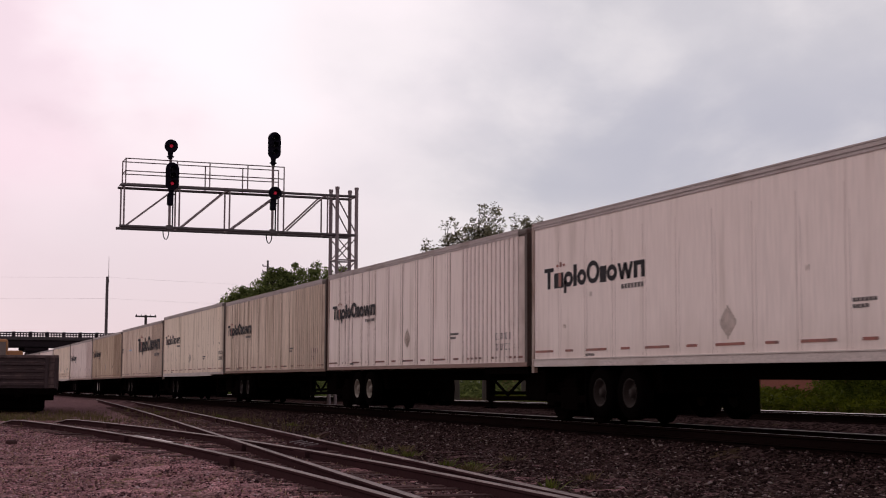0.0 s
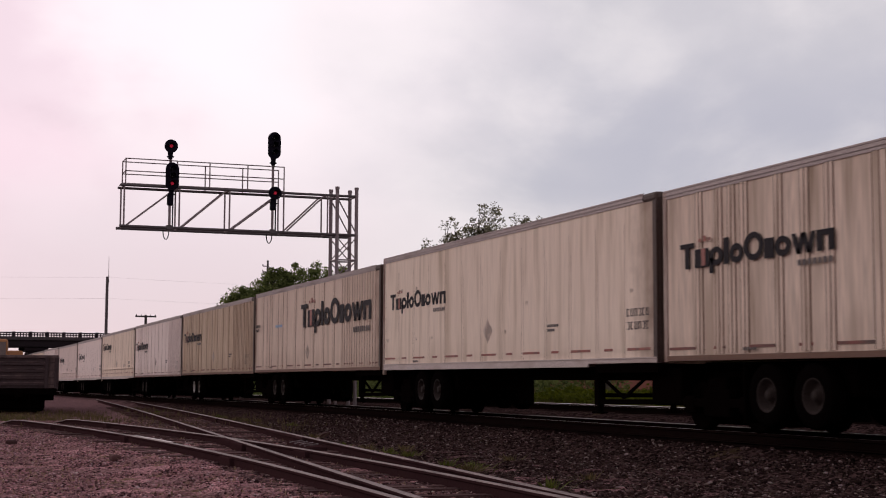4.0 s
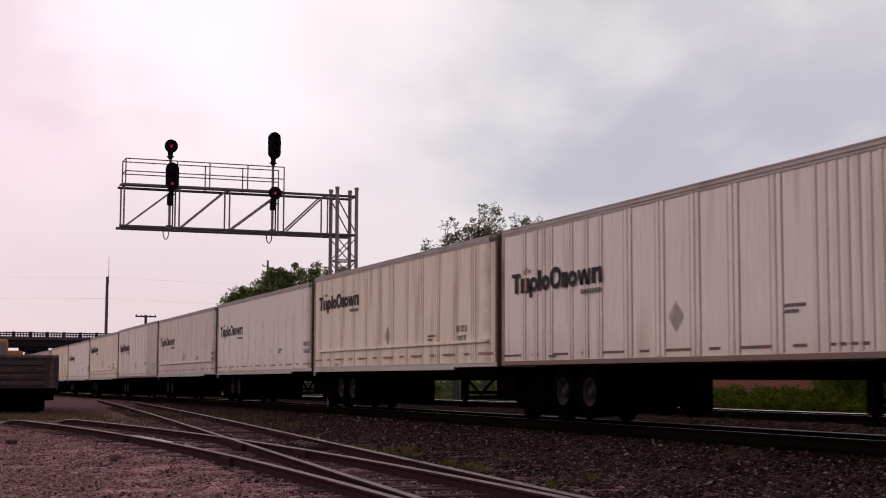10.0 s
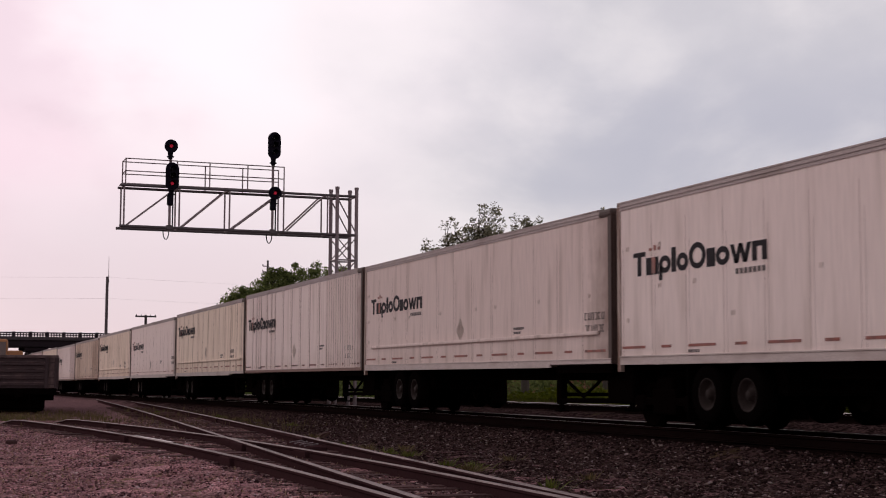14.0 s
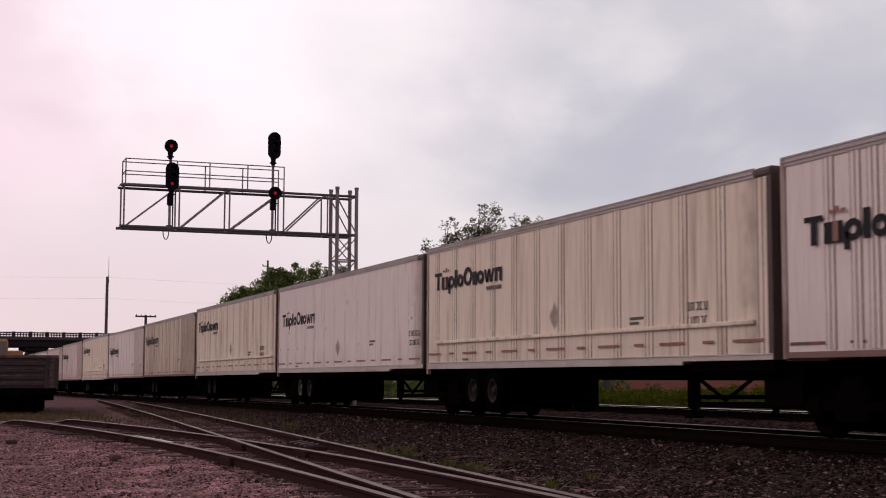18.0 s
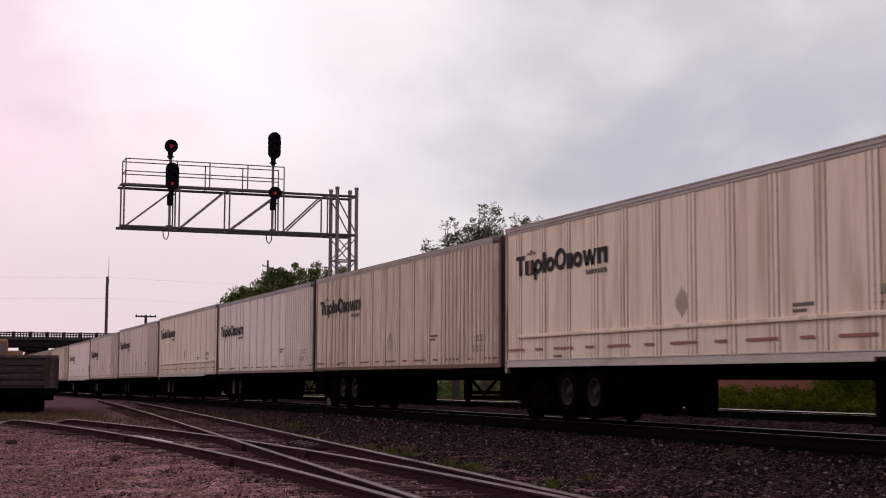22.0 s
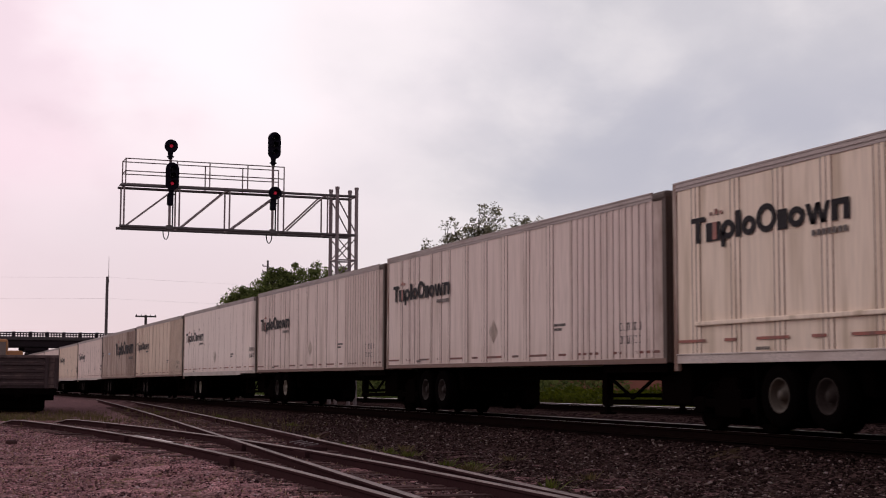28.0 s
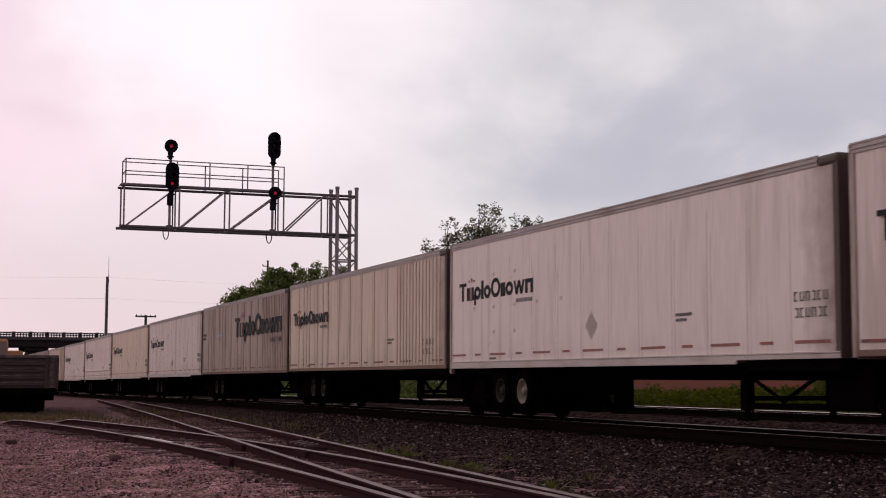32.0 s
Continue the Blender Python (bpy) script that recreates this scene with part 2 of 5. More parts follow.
M_LENS = material("dark_glass_lens", (0.012, 0.010, 0.014), 0.15, 0, 0.2, 4, 20, 0)
# Darker copy of the rail steel: the train's shade is in its colour.
M_RAIL_SHADED = material("shaded_main_rail_steel", (0.009, 0.0048, 0.0045), 0.9, 0.0, 0.35, 3, 40, 0.15, spec=0.0)
M_RAIL = material("rusty_rail_steel", (0.046, 0.022, 0.024), 0.95, 0.0, 0.35, 3, 40, 0.15, spec=0.0)
M_RAILHEAD = material("worn_rail_head", (0.50, 0.43, 0.42), 0.45, 0.6, 0.2, 1.2, 20, 0.05)
M_RAILHEAD_OLD = material("dull_rail_head", (0.20, 0.135, 0.13), 0.6, 0.15, 0.4, 0.9, 20, 0.05, stain=(0.06, 0.03, 0.028), stain_at=(0.48, 0.72))
# Darker copy of the tie wood, for the two main tracks.
M_TIE_MAIN = material("near_black_tie_wood", (0.014, 0.0085, 0.0083), 0.95, 0, 0.5, 2, 25, 0.4, (4, 0.8, 4), random_shift=0.35, spec=0.0)
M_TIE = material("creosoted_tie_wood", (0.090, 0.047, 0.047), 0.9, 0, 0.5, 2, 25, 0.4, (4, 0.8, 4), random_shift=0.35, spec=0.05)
M_CONCRETE = material("stained_bridge_concrete", (0.055, 0.042, 0.047), 0.9, 0, 0.3, 0.6, 8, 0.2)
M_GIRDER = material("dark_girder_steel", (0.024, 0.017, 0.021), 0.85, 0, 0.3, 0.6, 8, 0.1, spec=0.1)
M_GONDOLA = material("rusty_dark_gondola_steel", (0.050, 0.028, 0.031), 0.8, 0.05, 0.45, 1.2, 12, 0.2, stain=(0.075, 0.042, 0.04), stain_at=(0.5, 0.8))
M_GONDOLA_PALE = material("pale_gondola_steel", (0.13, 0.082, 0.08), 0.8, 0.05, 0.45, 2.5, 12, 0.2, (1, 1, 0.4), (0.05, 0.028, 0.027), (0.42, 0.62))
M_YELLOW = material("faded_machine_yellow", (0.36, 0.155, 0.06), 0.6, 0, 0.25, 2, 14, 0.1)
M_CABGLASS = material("tinted_cab_glass", (0.15, 0.10, 0.09), 0.2, 0, 0.2, 2, 14, 0)
M_WOODPOLE = material("weathered_pole_wood", (0.05, 0.036, 0.036), 0.9, 0, 0.4, 3, 20, 0.3, (4, 4, 0.5))
M_BARK = material("grey_brown_bark", (0.07, 0.055, 0.045), 0.95, 0, 0.4, 4, 25, 0.5, (3, 3, 0.6), depth=0.03)
M_BRICK = material("red_brick_wall", (0.22, 0.062, 0.042), 0.9, 0, 0.3, 1.2, 18, 0.2)
M_ROOF = material("grey_felt_roof", (0.08, 0.07, 0.07), 0.9, 0, 0.3, 1, 12, 0.2)
M_GLASS = material("dark_window_glass", (0.02, 0.022, 0.025), 0.08, 0, 0.2, 2, 10, 0)
M_WIRE = material("grey_overhead_wire", (0.66, 0.55, 0.59), 0.6, 0, 0.1, 2, 10, 0)


def leaf_material(name, colour, light):
    m = bpy.data.materials.new(name)
    m.use_nodes = True
    n, l = m.node_tree.nodes, m.node_tree.links
    b = n["Principled BSDF"]
    b.inputs["Roughness"].default_value, b.inputs["Specular IOR Level"].default_value = 0.7, 0.1
    geo, mix = n.new("ShaderNodeNewGeometry"), n.new("ShaderNodeMix")
    mix.data_type = "RGBA"
    l.new(geo.outputs["Random Per Island"], mix.inputs[0])
    mix.inputs[6].default_value, mix.inputs[7].default_value = (*colour, 1), (*light, 1)
    l.new(mix.outputs[2], b.inputs["Base Color"])
    tr, add = n.new("ShaderNodeBsdfTranslucent"), n.new("ShaderNodeMixShader")
    l.new(mix.outputs[2], tr.inputs[0])
    add.inputs[0].default_value = 0.45
    l.new(b.outputs[0], add.inputs[1])
    l.new(tr.outputs[0], add.inputs[2])
    l.new(add.outputs[0], n["Material Output"].inputs[0])
    return m


M_LEAF = leaf_material("deep_green_leaves", (0.062, 0.082, 0.027), (0.235, 0.265, 0.088))
M_LEAF_GREY = leaf_material("olive_grey_leaves", (0.06, 0.058, 0.036), (0.36, 0.33, 0.225))
M_WEED = leaf_material("bright_weed_leaves", (0.042, 0.054, 0.003), (0.115, 0.128, 0.010))
M_BUSH = leaf_material("mid_green_bush_leaves", (0.038, 0.052, 0.005), (0.135, 0.16, 0.02))
M_TUFT = leaf_material("fresh_green_tuft", (0.050, 0.058, 0.010), (0.13, 0.145, 0.028))
M_STRAW = leaf_material("dry_straw_plants", (0.085, 0.055, 0.03), (0.42, 0.29, 0.20))
M_DRYGRASS = leaf_material("straw_green_grass", (0.060, 0.048, 0.022), (0.16, 0.118, 0.055))


def ground_material():
    m = bpy.data.materials.new("cinder_and_gravel_ground")
    m.use_nodes = True
    n, l = m.node_tree.nodes, m.node_tree.links
    b = n["Principled BSDF"]
    b.inputs["Roughness"].default_value, b.inputs["Specular IOR Level"].default_value = 0.95, 0.0
    co = n.new("ShaderNodeTexCoord")

    def noise_at(scale, detail=5):
        t = n.new("ShaderNodeTexNoise")
        t.inputs["Scale"].default_value, t.inputs["Detail"].default_value = scale, detail
        l.new(co.outputs["Object"], t.inputs["Vector"])
        return t.outputs["Fac"]

    def ramp(value, lo, hi, smooth_step=True):
        x = n.new("ShaderNodeMapRange")
        x.interpolation_type = "SMOOTHSTEP" if smooth_step else "LINEAR"
        l.new(value, x.inputs[0])
        x.inputs[1].default_value, x.inputs[2].default_value = lo, hi
        return x.outputs[0]

    def mixed(fac, a, c):
        x = n.new("ShaderNodeMix")
        x.data_type = "RGBA"
        l.new(fac, x.inputs[0])
        for k, v in ((6, a), (7, c)):
            if isinstance(v, tuple):
                x.inputs[k].default_value = (*v, 1)
            else:
                l.new(v, x.inputs[k])
        return x.outputs[2]

    vor = n.new("ShaderNodeTexVoronoi")
    vor.inputs["Scale"].default_value = 17
    l.new(co.outputs["Object"], vor.inputs["Vector"])
    sep = n.new("ShaderNodeSeparateColor")
    l.new(vor.outputs["Color"], sep.inputs[0])
    stones = mixed(sep.outputs[0], (0.085, 0.045, 0.049), (0.37, 0.205, 0.218))
    grit = n.new("ShaderNodeTexVoronoi")
    grit.inputs["Scale"].default_value = 34
    l.new(co.outputs["Object"], grit.inputs["Vector"])
    gsep = n.new("ShaderNodeSeparateColor")
    l.new(grit.outputs["Color"], gsep.inputs[0])
    dust = n.new("ShaderNodeTexVoronoi")
    dust.inputs["Scale"].default_value = 75
    l.new(co.outputs["Object"], dust.inputs["Vector"])
    dsep = n.new("ShaderNodeSeparateColor")
    l.new(dust.outputs["Color"], dsep.inputs[0])
    speck = mixed(ramp(dsep.outputs[0], 0.1, 1.0), (0.15, 0.074, 0.080), (0.82, 0.45, 0.475))
    pebble = mixed(ramp(gsep.outputs[0], 0.15, 1.0), (0.055, 0.024, 0.026), (0.72, 0.38, 0.395))
    dirt = mixed(ramp(gsep.outputs[1], 0.35, 0.55), speck, pebble)
    dirt = mixed(ramp(noise_at(2.6, 9), 0.50, 0.70), dirt, mixed(dsep.outputs[1], (0.32, 0.162, 0.175), (0.72, 0.40, 0.425)))
    xyz = n.new("ShaderNodeSeparateXYZ")
    l.new(co.outputs["Object"], xyz.inputs[0])

    def math_node(op, a, c):
        x = n.new("ShaderNodeMath")
        x.operation = op
        for k, v in enumerate((a, c)):
            if isinstance(v, (int, float)):
                x.inputs[k].default_value = v
            else:
                l.new(v, x.inputs[k])
        return x.outputs[0]

    wob = math_node("MULTIPLY", math_node("SUBTRACT", noise_at(0.35), 0.5), 5.0)
    across = math_node("ADD", math_node("SUBTRACT", xyz.outputs[0], math_node("MULTIPLY", xyz.outputs[1], 0.085)), wob)
    dirt = mixed(ramp(noise_at(1.1, 9), 0.45, 0.60), dirt, mixed(gsep.outputs[2], (0.065, 0.035, 0.036), (0.42, 0.24, 0.245)))      # darker cinder patches
    dirt = mixed(ramp(noise_at(2.1, 9), 0.60, 0.68), dirt, mixed(gsep.outputs[1], (0.10, 0.062, 0.040), (0.34, 0.22, 0.16)))          # dry straw and dust
    far_soil = mixed(ramp(noise_at(3.2, 9), 0.36, 0.66), (0.135, 0.078, 0.084), (0.225, 0.130, 0.138))
    dirt = mixed(ramp(math_node("ADD", xyz.outputs[1], math_node("MULTIPLY", wob, 2.0)), 26.0, 38.0), dirt, far_soil)     # trodden brown soil deeper in the yard
    stones = mixed(ramp(math_node("ADD", xyz.outputs[0], wob), 7.0, 11.0), stones, mixed(ramp(sep.outputs[0], 0.25, 1.0), (0.0105, 0.0064, 0.0062), (0.088, 0.053, 0.0515)))     # darker ballast towards the main track
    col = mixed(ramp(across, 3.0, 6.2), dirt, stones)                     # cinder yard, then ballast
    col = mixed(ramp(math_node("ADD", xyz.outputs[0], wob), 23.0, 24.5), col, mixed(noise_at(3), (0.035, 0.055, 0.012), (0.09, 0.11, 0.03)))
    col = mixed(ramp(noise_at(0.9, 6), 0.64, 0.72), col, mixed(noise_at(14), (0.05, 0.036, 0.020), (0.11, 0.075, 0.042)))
    oil_shade = math_node("ADD", math_node("ABSOLUTE", math_node("SUBTRACT", xyz.outputs[0], MAIN_X - 0.1), 0.0), math_node("MULTIPLY", math_node("SUBTRACT", noise_at(1.6), 0.5), 0.7))
    col = mixed(ramp(oil_shade, 2.3, 1.3), col, mixed(sep.outputs[0], (0.005, 0.0026, 0.0024), (0.016, 0.0085, 0.008)))                 # oily ballast of the main track, with the train's shade painted into its colour
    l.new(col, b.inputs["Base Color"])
    bp = n.new("ShaderNodeBump")
    bp.inputs["Strength"].default_value, bp.inputs["Distance"].default_value = 0.8, 0.035
    hgt = math_node("ADD", math_node("MULTIPLY", vor.outputs["Distance"], -0.7), noise_at(30))
    l.new(hgt, bp.inputs["Height"])
    l.new(bp.outputs[0], b.inputs["Normal"])
    return m


M_GROUND = ground_material()


# ---- shapes ----
class Shape:
    """Vertices and faces of one mesh, gathered from simple solids."""

    def __init__(self):
        self.v, self.f, self.s, self.m = [], [], [], []

    def add(self, verts, faces, soft=False, slot=0):
        k = len(self.v)
        self.v += [tuple(p) for p in verts]
        self.f += [tuple(i + k for i in q) for q in faces]
        self.s += [soft] * len(faces)
        self.m += [slot] * len(faces)
        return self

    def box(self, lo, hi, chamfer=0.0, slot=0):
        (x0, y0, z0), (x1, y1, z1) = lo, hi
        c = min(chamfer, (x1 - x0) / 2.01, (y1 - y0) / 2.01, (z1 - z0) / 2.01)
        if c <= 0:
            p = [(x, y, z) for z in (z0, z1) for y in (y0, y1) for x in (x0, x1)]
            return self.add(p, [(0, 2, 3, 1), (4, 5, 7, 6), (0, 1, 5, 4), (2, 6, 7, 3), (0, 4, 6, 2), (1, 3, 7, 5)], slot=slot)
        bm = bmesh.new()
        bmesh.ops.create_cube(bm, size=1, matrix=Matrix.Translation(((x0 + x1) / 2, (y0 + y1) / 2, (z0 + z1) / 2)) @ Matrix.Diagonal((x1 - x0, y1 - y0, z1 - z0, 1)))
        bmesh.ops.bevel(bm, geom=bm.edges[:], offset=c, segments=2, affect="EDGES", profile=0.5)
        return self.take(bm, slot=slot)

    def take(self, bm, soft=False, slot=0):
        bm.verts.index_update()
        self.add([v.co for v in bm.verts], [[v.index for v in q.verts] for q in bm.faces], soft, slot)
        bm.free()
        return self

    def tube(self, a, b, r0, r1=None, n=8, slot=0):
        """A round bar from a to b."""
        a, b = Vector(a), Vector(b)
        r1 = r0 if r1 is None else r1
        q = (b - a).to_track_quat("Z", "Y").to_matrix()
        ring = [q @ Vector((math.cos(2 * math.pi * k / n), math.sin(2 * math.pi * k / n), 0)) for k in range(n)]
        p = [a + w * r0 for w in ring] + [b + w * r1 for w in ring]
        sides = [(k, (k + 1) % n, n + (k + 1) % n, n + k) for k in range(n)]
        self.add(p, sides, True, slot)
        return self.add(p, [tuple(range(n))[::-1], tuple(range(n, 2 * n))], False, slot)

    def beam(self, a, b, w, h, slot=0):
        """A square bar from a to b."""
        a, b = Vector(a), Vector(b)
        q = (b - a).to_track_quat("Z", "Y").to_matrix()
        c = [q @ Vector((x * w / 2, y * h / 2, 0)) for x, y in ((-1, -1), (1, -1), (1, 1), (-1, 1))]
        return self.add([a + k for k in c] + [b + k for k in c], [(3, 2, 1, 0), (4, 5, 6, 7), (0, 1, 5, 4), (1, 2, 6, 5), (2, 3, 7, 6), (3, 0, 4, 7)], slot=slot)

    def lathe(self, profile, centre, axis="X", n=24, slot=0):
        """A solid turned round an axis; profile: (radius, along)."""
        p = []
        for r, a in profile:
            for k in range(n):
                c, s = r * math.cos(2 * math.pi * k / n), r * math.sin(2 * math.pi * k / n)
                p.append(Vector(centre) + Vector({"X": (a, c, s), "Y": (c, a, s), "Z": (c, s, a)}[axis]))
        f = [(j * n + k, j * n + (k + 1) % n, (j + 1) * n + (k + 1) % n, (j + 1) * n + k) for j in range(len(profile) - 1) for k in range(n)]
        return self.add(p, f, True, slot)

    def mesh(self, name, *mats):
        me = bpy.data.meshes.new(name)
        me.from_pydata(self.v, [], self.f)
        for m in mats:
            me.materials.append(m)
        me.polygons.foreach_set("use_smooth", self.s)
        me.polygons.foreach_set("material_index", self.m)
        bm = bmesh.new()
        bm.from_mesh(me)
        if len(bm.faces) < 20000:
            bmesh.ops.recalc_face_normals(bm, faces=bm.faces[:])
        bm.to_mesh(me)
        bm.free()
        me.update()
        return me


def part(name, shape, mat, parent, label="", at=None):
    """One mesh object under a thing or a part; shape: a Shape, or a mesh that pieces share."""
    me = shape.mesh(name, mat) if isinstance(shape, Shape) else shape
    ob = new(name, me)
    ob.parent = parent
    if at is not None:
        ob.matrix_basis = at if isinstance(at, Matrix) else Matrix.Translation(at)
    return tagged(ob, label)


def thing(name, label, category, at=None, group="", kind=""):
    ob = new(name)
    if at is not None:
        ob.matrix_basis = at if isinstance(at, Matrix) else Matrix.Translation(at)
    return tagged(ob, label, category, group, kind)


# ---- ground ----
def siding_x(y):
    return 4.09 + 0.0850 * y


def lead_x(y):
    return 3.90 + 0.12736 * y - 0.003442 * y * y


def bed(x, y):
    """Height of the ground: yard, ballast shoulders, far verge."""
    yard = -0.50
    main = -0.20 - 0.27 * max(0.0, abs(x - MAIN_X) - 1.75)
    far = -0.10 - 0.30 * max(0.0, abs(x - FAR_X) - 1.75)
    side = -0.396 - 0.25 * max(0.0, abs(x - siding_x(y)) - 1.5) if y < 118 else -9
    lead = -0.398 - 0.25 * max(0.0, abs(x - lead_x(y)) - 1.5) if y < 45 else -9
    verge = 0.0 if x > 24 else -9
    z = max(yard, main, far, side, lead, verge * smooth((x - 24) / 3) if x > 24 else -9)
    return z + grade(y)


def steps(*runs):
    out = []
    for a, b, d in runs:
        out += list(np.arange(a, b - 1e-6, d))
    return out + [runs[-1][1]]


def make_ground():
    xs = steps((-3000, -300, 450), (-300, -40, 40), (-40, -4, 3), (-4, 1, 0.5), (1, 12.6, 0.13), (12.6, 30, 0.4), (30, 80, 5), (80, 400, 40), (400, 4000, 450))
    ys = steps((-400, -40, 60), (-40, 4, 4), (4, 9, 0.5), (9, 34, 0.13), (34, 70, 0.5), (70, 200, 3), (200, 600, 25), (600, 4500, 390))
    v, f = [], []
    for y in ys:
        for x in xs:
            z = bed(x, y)
            if 0 < x < 30 and 4 < y < 90:
                near = 1 - smooth((y - 26) / 8)
                z += 0.035 * noise.noise((x * 1.3, y * 1.3, 0)) * (0.25 + 0.75 * near) + near * (0.030 * noise.noise((x * 6, y * 6, 3)) + 0.022 * noise.noise((x * 13, y * 13, 7)))
            v.append((x, y, z))
    w = len(xs)
    for j in range(len(ys) - 1):
        for i in range(w - 1):
            a = j * w + i
            f.append((a, a + 1, a + w + 1, a + w))
    me = bpy.data.meshes.new("ground")
    me.from_pydata(v, [], f)
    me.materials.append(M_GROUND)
    tagged(new("ground", me), "dark cinder yard with brown-grey ballast and patchy weeds", "ground", kind="structure")


make_ground()


# ---- railway tracks ----
RAIL_SECTION = [(-0.07, 0.0), (-0.07, 0.018), (-0.012, 0.035), (-0.012, 0.125), (-0.035, 0.140), (-0.036, 0.168), (-0.028, 0.180),
                (0.028, 0.180), (0.036, 0.168), (0.035, 0.140), (0.012, 0.125), (0.012, 0.035), (0.07, 0.018), (0.07, 0.0)]


def rail_mesh(line, offset, head_z, y0, y1, step, head_mat, name="rail", side_mat=None):
    """A rail swept along line(y) at a sideways offset; head_z(y): the height of its running surface."""
    # Polished by wheels: the top and one shoulder of the head.
    shiny = (6, 7) if side_mat and offset < 0 else (5, 6)
    n = len(RAIL_SECTION)
    v, f, m = [], [], []
    count = max(2, int((y1 - y0) / step) + 1)
    for j in range(count):
        y = y0 + (y1 - y0) * j / (count - 1)
        d = Vector((line(y + 0.1) - line(y - 0.1), 0.2, 0)).normalized()
        side = Vector((d.y, -d.x, 0))
        base = Vector((line(y), y, head_z(y) - 0.18)) + side * offset
        v += [base + side * u + Vector((0, 0, h)) for u, h in RAIL_SECTION]
    for j in range(count - 1):
        for k in range(n):
            q = (k + 1) % n
            f.append((j * n + k, j * n + q, (j + 1) * n + q, (j + 1) * n + k))
            m.append(1 if k in shiny else 0)
    f += [tuple(range(n)), tuple(range((count - 1) * n, count * n))]
    m += [0, 0]
    me = bpy.data.meshes.new(name)
    me.from_pydata([tuple(p) for p in v], [], f)
    me.materials.append(side_mat or M_RAIL)
    me.materials.append(head_mat)
    me.polygons.foreach_set("material_index", m)
    me.update()
    return me


TIE_MESHES = []
for k in range(4):
    rng = random.Random(k)
    s = Shape().box((-1.3, -0.115, -0.17), (1.3, 0.115, 0.0), 0.012)
    s.v = [(x + rng.uniform(-0.012, 0.012), y + rng.uniform(-0.01, 0.01), z + rng.uniform(-0.008, 0.004)) for x, y, z in s.v]
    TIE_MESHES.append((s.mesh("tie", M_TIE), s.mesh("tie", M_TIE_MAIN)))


def track(name, label, line, head, y0, y1, ties, step=2.0, head_mat=M_RAILHEAD, seed=0, side_mat=None):
    rng = random.Random(seed)
    tr = tagged(new(name), label, "railway track", kind="structure")
    for off in (-0.7525, 0.7525):
        part("rail", rail_mesh(line, off, head, y0, y1, step, head_mat, "rail", side_mat), None, tr)
    y = ties[0]
    while y < ties[1]:
        ang = math.degrees(math.atan2(line(y + 0.1) - line(y - 0.1), 0.2))
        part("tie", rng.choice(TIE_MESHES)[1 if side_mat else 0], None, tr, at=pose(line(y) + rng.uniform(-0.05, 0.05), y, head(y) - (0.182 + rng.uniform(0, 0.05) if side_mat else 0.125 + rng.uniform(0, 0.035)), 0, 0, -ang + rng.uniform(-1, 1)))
        y += 0.53 + rng.uniform(-0.04, 0.04)
    return tr


main_track = track("track_main", "main railway track with worn rails on dark ballast", lambda y: MAIN_X, grade, -40, 600, (12, 75), 4.0, M_RAILHEAD, 1, M_RAIL_SHADED)
far_track = track("track_far", "second main track with shiny rails beside a weedy verge", lambda y: FAR_X, lambda y: 0.10 + grade(y), -40, 600, (20, 75), 4.0, M_RAILHEAD, 2, M_RAIL_SHADED)
siding = track("track_siding", "siding with rusty rails and dark wooden ties", siding_x, lambda y: -0.23 + grade(y), 3, 105, (6, 70), 2.0, M_RAILHEAD_OLD, 3)
lead = track("track_lead", "curved yard lead with rusty rails, its end buried in weeds", lead_x, lambda y: -0.232 + grade(y) - 0.22 * smooth((y - 40.5) / 3.0), 3, 44, (22, 41), 1.0, M_RAILHEAD_OLD, 4)


def turnout_fittings():
    # Guard rails, frog casting, joint bars and spacer blocks of the turnout.
    part("guard_rail", rail_mesh(siding_x, 0.67, lambda y: -0.245 + grade(y), 26.4, 31.0, 0.5, M_RAIL, "guard_rail"), None, siding, "short rusty guard rail inside the running rail")
    part("guard_rail", rail_mesh(lead_x, -0.66, lambda y: -0.235 + grade(y), 24.9, 28.2, 0.5, M_RAILHEAD, "guard_rail"), None, lead, "short shiny guard rail inside the running rail")
    frog_x = siding_x(26.3) - 0.75
    frog = Shape()
    for dy, w in ((-1.8, 0.26), (-0.9, 0.2), (0.0, 0.16), (0.9, 0.22), (1.8, 0.34)):
        frog.box((frog_x + 0.085 * dy - w / 2, 26.3 + dy - 0.46, -0.41), (frog_x + 0.085 * dy + w / 2, 26.3 + dy + 0.46, -0.252), 0.01)
    part("frog_casting", frog, M_RAIL, siding, "rusty cast frog where two rails cross")
    part("spacer_block", Shape().box((-0.28, -1.25, -0.43), (0.02, 1.25, -0.30), 0.015), M_RAIL, siding, "dark steel spacer block", at=pose(siding_x(25.1) + 0.62, 25.1, 0, 0, 0, -4.8))
    for k in range(4):
        y = 24.2 + 0.52 * k
        part("spacer_bar", Shape().beam((siding_x(y) + 0.30, y, -0.30), (siding_x(y) + 0.66, y + 0.42, -0.285), 0.022, 0.02), M_STEEL, siding)
    for line, off, ys in ((siding_x, 0.7525, (61.0, 41.5, 30.5)), (lead_x, -0.7525, (36.3, 28.7, 20.4)), (lead_x, 0.7525, (37.0, 21.8)), (siding_x, -0.7525, (57.0, 38.0))):
        for y in ys:
            x = line(y) + off
            part("joint_bar", Shape().box((x - 0.075, y - 0.36, -0.40 + grade(y)), (x + 0.075, y + 0.36, -0.262 + grade(y)), 0.01), M_RAIL, siding if line is siding_x else lead)


turnout_fittings()


